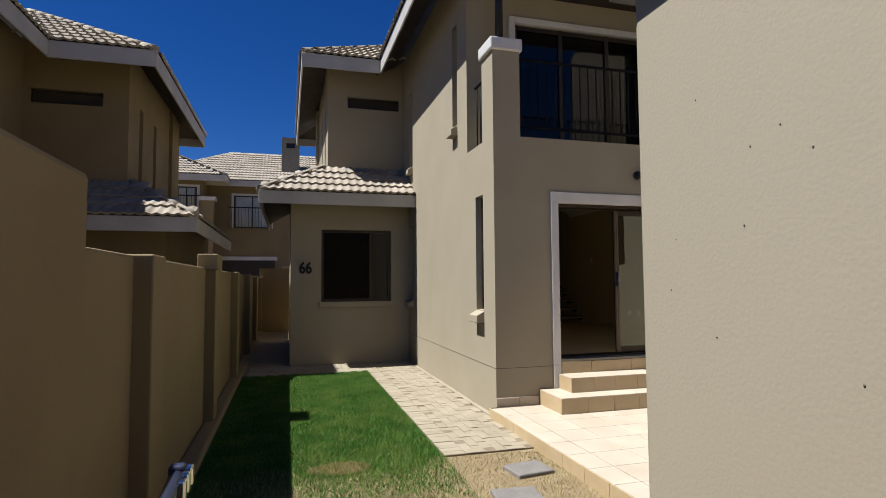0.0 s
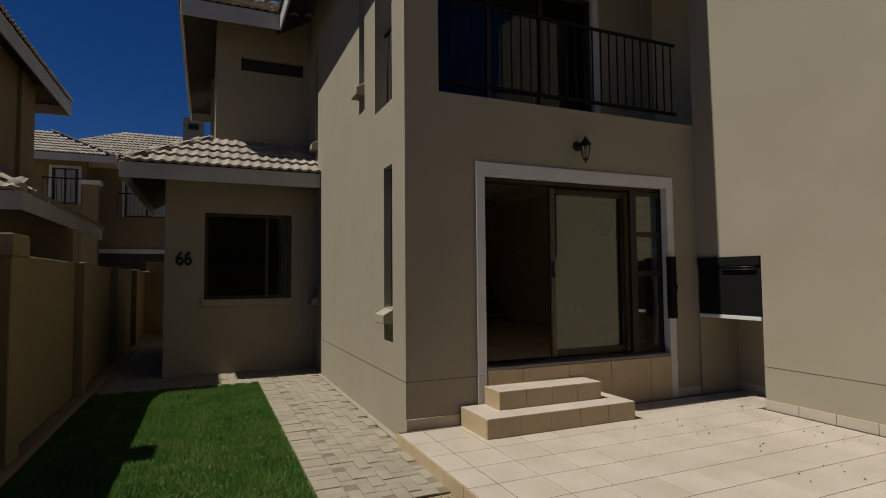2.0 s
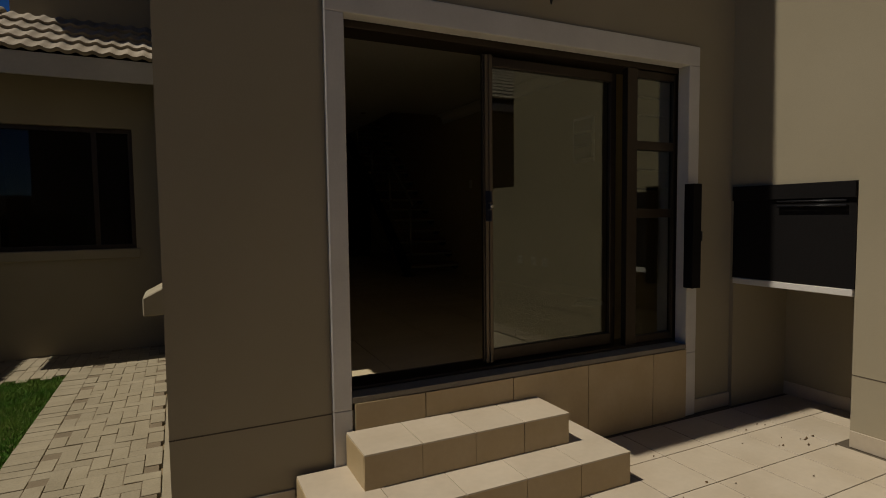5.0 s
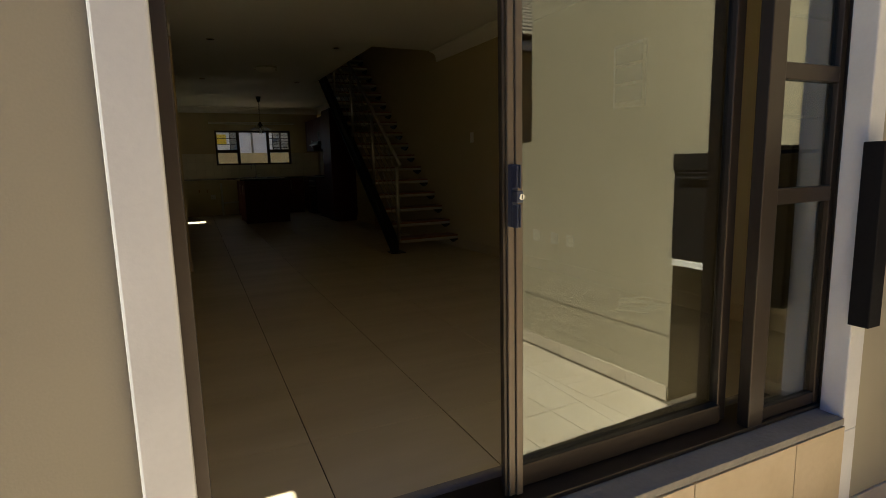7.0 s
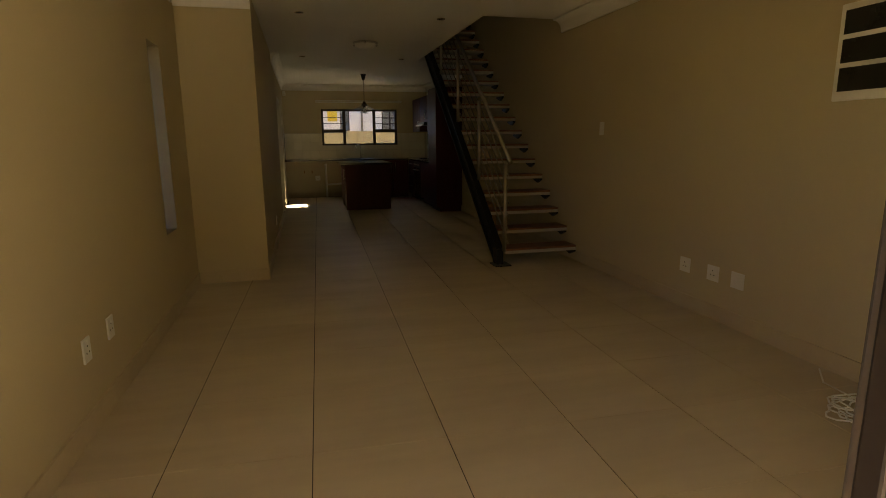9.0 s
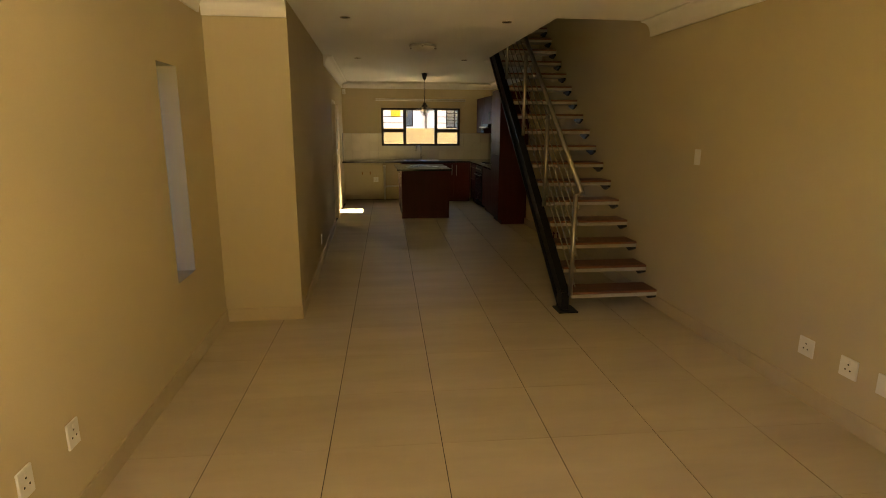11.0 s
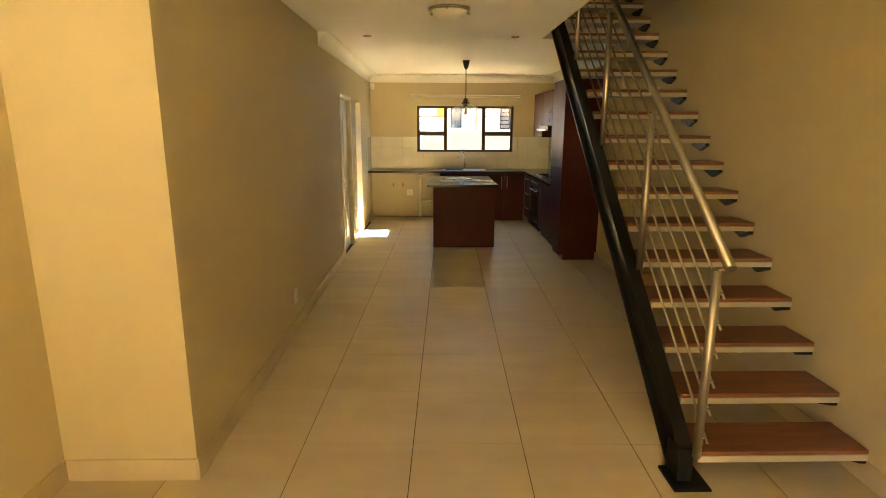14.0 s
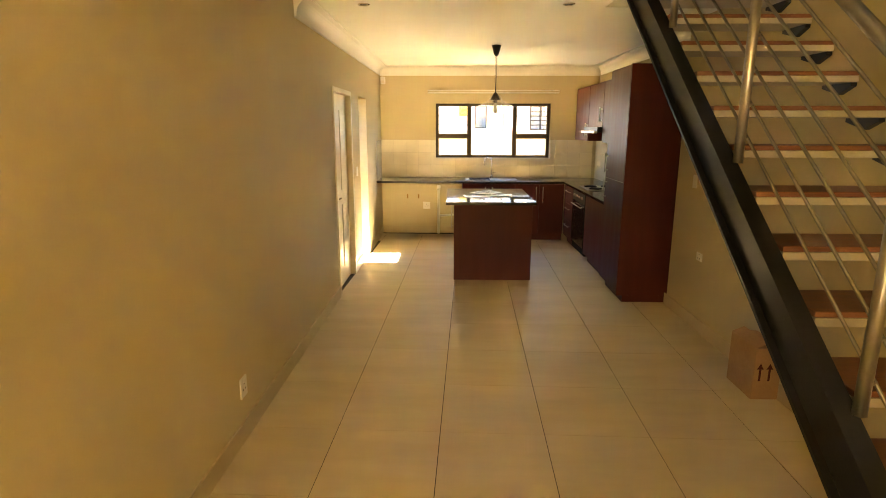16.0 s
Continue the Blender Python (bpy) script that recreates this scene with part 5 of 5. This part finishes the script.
w = window("window", 3.15, 4.30, 2.15, 3.3, 19.48, nb, bars=(3.45, 3.85), pane=GLASS)
for z in (2.4, 2.62, 2.84):
    bpart("burglar_bar", (3.18, 19.46, z, 4.27, 19.475, z + 0.02), BRONZE, w)
bm = bmesh.new()
tube(bm, (2.46, 19.35, GR), (2.46, 19.35, 5.2), 0.035, 10)
part("drain_pipe", bm, CONCRETE, nb)
bpart("sign", (1.30, 19.37, 2.52, 1.62, 19.395, 2.86), YELLOW, nb)
bpart("roof", (-1.3, 18.9, 5.4, 9.3, 19.8, 5.6), ROOF, nb)
tagged(bpart("yard_paving", (-3.9, YB + 0.24, GR - 0.05, 8.0, 16.9, GR + 0.02), CONCRETE), "sunlit grey concrete yard paving", "paving", kind="structure")

# ---- ceiling lamps ----
pd = thing("pendant_lamp", "glass pendant lamp on a coiled cord over the island", "lamp")
bm = bmesh.new()
lathe(bm, [(0.0, 0.0), (0.055, 0.0), (0.03, -0.10), (0.012, -0.12), (0, -0.12)], (1.66, 11.35, CE), 16)
part("ceiling_rose", bm, BLACK, pd)
bm = bmesh.new()
prev = None
for k in range(73):
    a = k * math.pi / 4
    p = Vector((1.66 + 0.012 * math.cos(a), 11.35 + 0.012 * math.sin(a), CE - 0.12 - 0.30 * k / 72))
    if prev is not None:
        tube(bm, prev, p, 0.004, 5)
    prev = p
tube(bm, (1.66, 11.35, CE - 0.42), (1.66, 11.35, CE - 0.55), 0.006, 6)
part("cord", bm, BLACK, pd)
bm = bmesh.new()
lathe(bm, [(0.0, 0.02), (0.02, 0.02), (0.06, -0.06), (0.055, -0.065), (0.02, -0.05), (0.02, -0.1), (0, -0.1)], (1.66, 11.35, CE - 0.55), 18)
part("holder", bm, BRONZE, pd)
bm = bmesh.new()
lathe(bm, [(0.062, 0.0), (0.085, -0.06), (0.20, -0.12), (0.205, -0.125), (0.10, -0.11)], (1.66, 11.35, CE - 0.56), 28)
part("shade", bm, GLASS, pd, "clear glass shade")
bm = bmesh.new()
lathe(bm, [(0.02, 0.06)] + [(0.085 * math.sin(a), 0.0 + 0.085 * math.cos(a)) for a in (0.5, 0.9, 1.3, 1.7, 2.1, 2.5, 2.9, 3.1)], (1.66, 11.35, CE - 0.70), 20)
part("globe", bm, GLASS, pd, "clear glass globe")
bm = bmesh.new()
lathe(bm, [(0.012, 0.05), (0.014, 0.0), (0.03, -0.05), (0.02, -0.08), (0.0, -0.085)], (1.66, 11.35, CE - 0.68), 14)
part("bulb", bm, PLASTIC, pd)
dm = thing("ceiling_light", "round frosted glass ceiling light with a steel rim", "lamp")
bm = bmesh.new()
lathe(bm, [(0.0, 0.0), (0.17, 0.0), (0.17, -0.018), (0.145, -0.022), (0, -0.022)], (1.30, 7.75, CE), 32)
part("rim", bm, STEEL, dm)
bm = bmesh.new()
lathe(bm, [(0.145, -0.02), (0.13, -0.05), (0.09, -0.075), (0.04, -0.088), (0.0, -0.09)], (1.30, 7.75, CE), 32)
part("diffuser", bm, PLASTIC, dm, "frosted glass bowl")
for k in range(3):
    a = k * 2.094 + 0.4
    bm = bmesh.new()
    tube(bm, (1.30 + 0.16 * math.cos(a), 7.75 + 0.16 * math.sin(a), CE - 0.012), (1.30 + 0.185 * math.cos(a), 7.75 + 0.185 * math.sin(a), CE - 0.03), 0.012, 8)
    part("clip", bm, STEEL, dm)
for x, y in ((0.47, 9.17), (2.05, 9.17), (0.43, 6.1), (1.95, 6.1)):
    dl = thing("downlight", "small recessed chrome ceiling downlight", "lamp", "downlights")
    bm = bmesh.new()
    lathe(bm, [(0.03, -0.002), (0.035, -0.006), (0.045, -0.006), (0.048, 0.0)], (x, y, CE), 18)
    part("ring", bm, CHROME, dl)
    bm = bmesh.new()
    lathe(bm, [(0.0, -0.001), (0.031, -0.001), (0.031, -0.003), (0, -0.003)], (x, y, CE), 14)
    part("bulb", bm, DARKPLASTIC, dl)

# ---- doors of the long wall ----
d1 = thing("door_2", "cream painted inner door standing shut in its frame", "door", kind="structure")
for dims in ((-0.225, 10.09, FL, 0.012, 10.135, 2.63), (-0.225, 10.985, FL, 0.012, 11.03, 2.63), (-0.225, 10.135, 2.585, 0.012, 10.985, 2.63)):
    bpart("frame", dims, DOORPAINT, d1, bevel=0.004)
lf = bpart("leaf", (-0.09, 10.137, FL + 0.006, -0.05, 10.983, 2.583), DOORPAINT, d1, bevel=0.003)
for y0, y1 in ((10.25, 10.52), (10.60, 10.87)):
    for z0, z1 in ((FL + 0.2, FL + 0.9), (FL + 1.05, FL + 1.9)):
        bpart("panel", (-0.051, y0, z0, -0.042, y1, z1), DOORPAINT, lf, bevel=0.004)
bm = bmesh.new()
tube(bm, (-0.05, 10.20, FL + 1.0), (0.0, 10.20, FL + 1.0), 0.01, 10)
tube(bm, (0.0, 10.19, FL + 1.0), (0.0, 10.31, FL + 1.0), 0.009, 10)
part("handle", bm, CHROME, lf)
d2 = thing("door_3", "bronze framed outer kitchen door opening, door folded out", "door", kind="structure")
for dims in ((-0.225, 11.56, FL, -0.17, 11.60, 2.61), (-0.225, 12.10, FL, -0.17, 12.14, 2.61), (-0.225, 11.60, 2.57, -0.17, 12.10, 2.61)):
    bpart("frame", dims, BRONZE, d2, bevel=0.003)
# added pale board: brightness of the lit, wall-painted reveal put into its colour
bpart("lit_reveal", (-0.168, 12.112, FL + 0.002, 0.004, 12.137, 2.60), DOORPAINT, d2)
bpart("leaf", (-0.85, 12.15, FL + 0.02, -0.23, 12.19, 2.57), BRONZE, d2, bevel=0.004)
# unseen slab, added so its edge sets how far sun reaches indoors
tagged(bpart("sun_limiter", (-0.86, 11.2, 2.92, -0.225, 12.6, 3.02), CONCRETE), "unseen slab added over the kitchen door to limit the sun patch", "canopy", kind="structure")
# unseen wall, added to hold sky light off the door reveal and kitchen
tagged(bpart("wall_sky_blocker", (-1.85, 9.9, GR - 0.2, -1.60, 13.4, 3.15), PLASTER_DARK), "unseen plastered wall added to block sky light from the kitchen door", "wall", kind="structure")
tagged(bpart("wall_passage", (-3.0, 13.4, GR - 0.2, -0.25, 13.6, 2.2), PLASTER_DARK), "khaki yard wall beside the kitchen", "wall", kind="structure")

lie[0] = OUTDOORS

# ---- terrace, paving, lawn: pieces last ----
bm = bmesh.new()
box(bm, -0.985, -6.6, GR - 0.1, XP + 0.62, 0.0, -0.0035)
ter = tagged(part("terrace", bm, [GROUT]), "cream tiled terrace with dark joints, leaf litter", "terrace", kind="structure")
T = 0.35
spots, thin = [], []
for j in range(19):
    cy = -0.06 - T * (j + 0.5)
    thin.append(Matrix.Translation((-0.873, cy, 0)))
    for i in range(13):
        cx = -0.76 + T * (i + 0.5)
        if cx + T / 2 < XP + 0.12 or (cx + T / 2 < XP + 0.66 and cy - T / 2 > -0.85):
            spots.append(Matrix.Translation((cx, cy, 0)))
pieces("tile", ter, tile_mesh("tile", T - 0.006, T - 0.006, 0.004, TERRACE), spots)
pieces("tile", ter, tile_mesh("cut_tile", 0.218, T - 0.006, 0.004, TERRACE), thin)
edge = thing("terrace_edge", "sand coloured tiles on the edge of the terrace", "tiles", kind="structure")
for j in range(19):
    bpart("tile", (-0.996, -0.015 - T * (j + 1) + 0.002, GR - 0.04, -0.986, -0.015 - T * j - 0.002, -0.002), RISER, edge)

pav = thing("pavement", "brick paver path beside the house, slightly uneven", "paving", kind="structure")
bpart("bed", (-1.87, -1.20, GR - 0.12, -0.99, NOOK, GR - 0.006), JOINTSAND, pav)
bpart("bed", (-3.95, 3.78, GR - 0.12, -1.87, NOOK, GR - 0.006), JOINTSAND, pav)
bpart("bed", (-3.95, NOOK, GR - 0.12, -3.19, 12.2, GR - 0.006), SOIL, pav)
random.seed(11)
bm = bmesh.new()
box(bm, -0.0975, -0.0475, -0.05, 0.0975, 0.0475, 0, bevel=0.004)
PV = mesh_of("paver", bm, PAVER)
near = []


def lay(x, y, turn):
    near.append(pose(x, y, GR + random.uniform(-0.004, 0.003), random.uniform(-0.8, 0.8), random.uniform(-0.8, 0.8), turn + random.uniform(-1.2, 1.2)))


# a header course along the lawn, herringbone up to the wall; a cross path before the low wing
for j in range(50):
    if -1.15 + 0.1 * j < 3.8:
        lay(-1.77, -1.15 + 0.1 * j, 0)
for i in range(7):
    for j in range(59):
        x, y, k = -1.62 + 0.1 * i, -1.15 + 0.1 * j, (i - j) % 4
        if k == 0 and i < 6:
            lay(x + 0.05, y, 0)
        elif k == 3 and j < 58:
            lay(x, y + 0.05, 90)
for i in range(22):
    for j in range(5):
        x = -1.72 - 0.1 * i
        y = 3.85 + 0.2 * j - (0.1 if i % 2 else 0.0)
        if y < NOOK - 0.05:
            lay(x, y, 90)
pieces("paver", pav, PV, near[:300])
V, F = [], []
for q in near[300:]:
    o = len(V)
    V += [tuple(q @ v.co) for v in PV.vertices]
    F += [tuple(k + o for k in p.vertices) for p in PV.polygons]
if V:
    me = bpy.data.meshes.new("pavers_far")
    me.from_pydata(V, [], F)
    me.materials.append(PAVER)
    ob = tagged(new("pavers_far", me), kind="stuff")
    ob.parent = pav
bpart("kerb", (-0.966, -1.2, GR - 0.1, -0.905, NOOK, GR - 0.001), PAVER, pav)


def blades(name, mat, n, region, hmin, hmax, seed, label):
    rng = np.random.default_rng(seed)
    xy = region(rng, n)
    n = len(xy)
    h = rng.uniform(hmin, hmax, n)
    a = rng.uniform(0, 6.2832, n)
    lean = rng.normal(0, 0.55, (n, 2)) * h[:, None]
    w = rng.uniform(0.0022, 0.0044, n)
    dx, dy = np.cos(a) * w, np.sin(a) * w
    z0 = GR - 0.028
    p = np.empty((n, 3, 3))
    p[:, 0] = np.c_[xy[:, 0] - dx, xy[:, 1] - dy, np.full(n, z0)]
    p[:, 1] = np.c_[xy[:, 0] + dx, xy[:, 1] + dy, np.full(n, z0)]
    p[:, 2] = np.c_[xy[:, 0] + lean[:, 0], xy[:, 1] + lean[:, 1], z0 + h]
    me = bpy.data.meshes.new(name)
    me.from_pydata(p.reshape(-1, 3).tolist(), [], np.arange(3 * n).reshape(-1, 3).tolist())
    me.materials.append(mat)
    return tagged(new(name, me), label, "grass", kind="stuff")


def lawn(rng, n):
    x, y = rng.uniform(-3.95, -1.88, n), rng.uniform(-3.6, 3.72, n)
    edge = -1.3 + 0.15 * np.sin(x * 3.1) + 0.1 * np.sin(x * 9)
    keep = (y > edge) | (rng.uniform(0, 1, n) < np.clip(1 - (edge - y) / 1.8, 0, 1) ** 2 * 0.55)
    bare = np.hypot((x + 2.81) / 0.26, (y + 1.27) / 0.15) < rng.uniform(0.7, 1.1, n)
    return np.c_[x, y][keep & ~(bare & (rng.uniform(0, 1, n) < 0.85))]


def straw(rng, n):
    x, y = rng.uniform(-3.95, -1.0, n), rng.uniform(-6.2, -1.0, n)
    edge = -1.15 + 0.15 * np.sin(x * 3.1)
    edge = np.where(x > -1.95, -1.22, edge)
    return np.c_[x, y][(y < edge) & (rng.uniform(0, 1, n) < 0.6)]


def straw_patch(rng, n):
    a, r = rng.uniform(0, 6.28, n), np.sqrt(rng.uniform(0, 1, n))
    return np.c_[-2.81 + 0.26 * r * np.cos(a), -1.27 + 0.15 * r * np.sin(a)]


tagged(bpart("lawn_soil", (-3.97, -6.3, GR - 0.06, -1.91, 3.75, GR - 0.022), SOIL), "brown garden soil under the grass", "ground", kind="structure")
tagged(bpart("bed_soil", (-1.91, -6.3, GR - 0.06, -0.997, -1.2, GR - 0.022), SOIL), "bare dry soil beside the terrace", "ground", kind="structure")
blades("grass", GRASS, 330000, lawn, 0.026, 0.044, 3, "short green lawn grass")
blades("dry_grass", DRY, 190000, straw, 0.010, 0.030, 5, "dry straw-coloured grass beside the terrace")
blades("dry_grass", DRY, 6500, straw_patch, 0.02, 0.045, 8, "dry patch in the green lawn")
for x, y, r in ((-1.30, -1.74, 8), (-1.62, -2.25, -6), (-1.9, -2.8, 5)):
    bm = bmesh.new()
    box(bm, -0.17, -0.14, -0.05, 0.17, 0.14, 0.0, bevel=0.012)
    s = tagged(part("stepping_stone", bm, STONE), "flat grey stepping stone set in dry grass", "stone", "stepping stones")
    s.matrix_basis = pose(x, y, GR + 0.012, 0, 0, r)
# dry grass blown into the corner by the fireplace
blades("dry_grass", DRY, 420, lambda rng, n: np.c_[XP - 0.13 + rng.normal(0, 0.05, n), -1.02 + rng.normal(0, 0.045, n)], 0.10, 0.14, 31, "small heap of dry grass on the terrace tiles")
# leaf litter on the terrace
rng = np.random.default_rng(21)
V, F = [], []
for k in range(95):
    near = k % 3
    x, y = (rng.uniform(1.0, XP - 0.03), -rng.uniform(0.3, 3.0)) if near else (rng.uniform(XP - 0.35, XP - 0.02), -rng.uniform(0.6, 4.0))
    a, s = rng.uniform(0, 6.28), rng.uniform(0.006, 0.016)
    o = len(V)
    V += [(x + s * math.cos(a + q), y + s * 0.6 * math.sin(a + q * 1.1), 0.002 + 0.006 * (q % 2 > 0.8)) for q in (0, 1.4, 2.6, 4.0, 5.1)]
    F.append(tuple(range(o, o + 5)))
me = bpy.data.meshes.new("leaf_litter")
me.from_pydata(V, [], F)
me.materials.append(LEAF)
tagged(new("leaf_litter", me), "scattered dead leaves on the terrace tiles", "leaves", kind="stuff")

# indoor floor tiles, laid a little askew to the walls
P = 0.602
me = tile_mesh("tile", P - 0.0045, P - 0.0018, 0.004, TILE, 0.0008)
grid = pose(1.036, 5.11, FL, 0, 0, -1.6)
spots = []
for i in range(-3, 5):
    for j in range(-8, 15):
        m = grid @ Matrix.Translation((P * (i + 0.5), P * (j + 0.5), 0))
        x, y = m.translation.xy
        if (y > YS + 0.6 and x < -0.25) or x > 3.75 or y > YB + 0.2:
            continue
        spots.append(m)
pieces("tile", floor, me, spots)
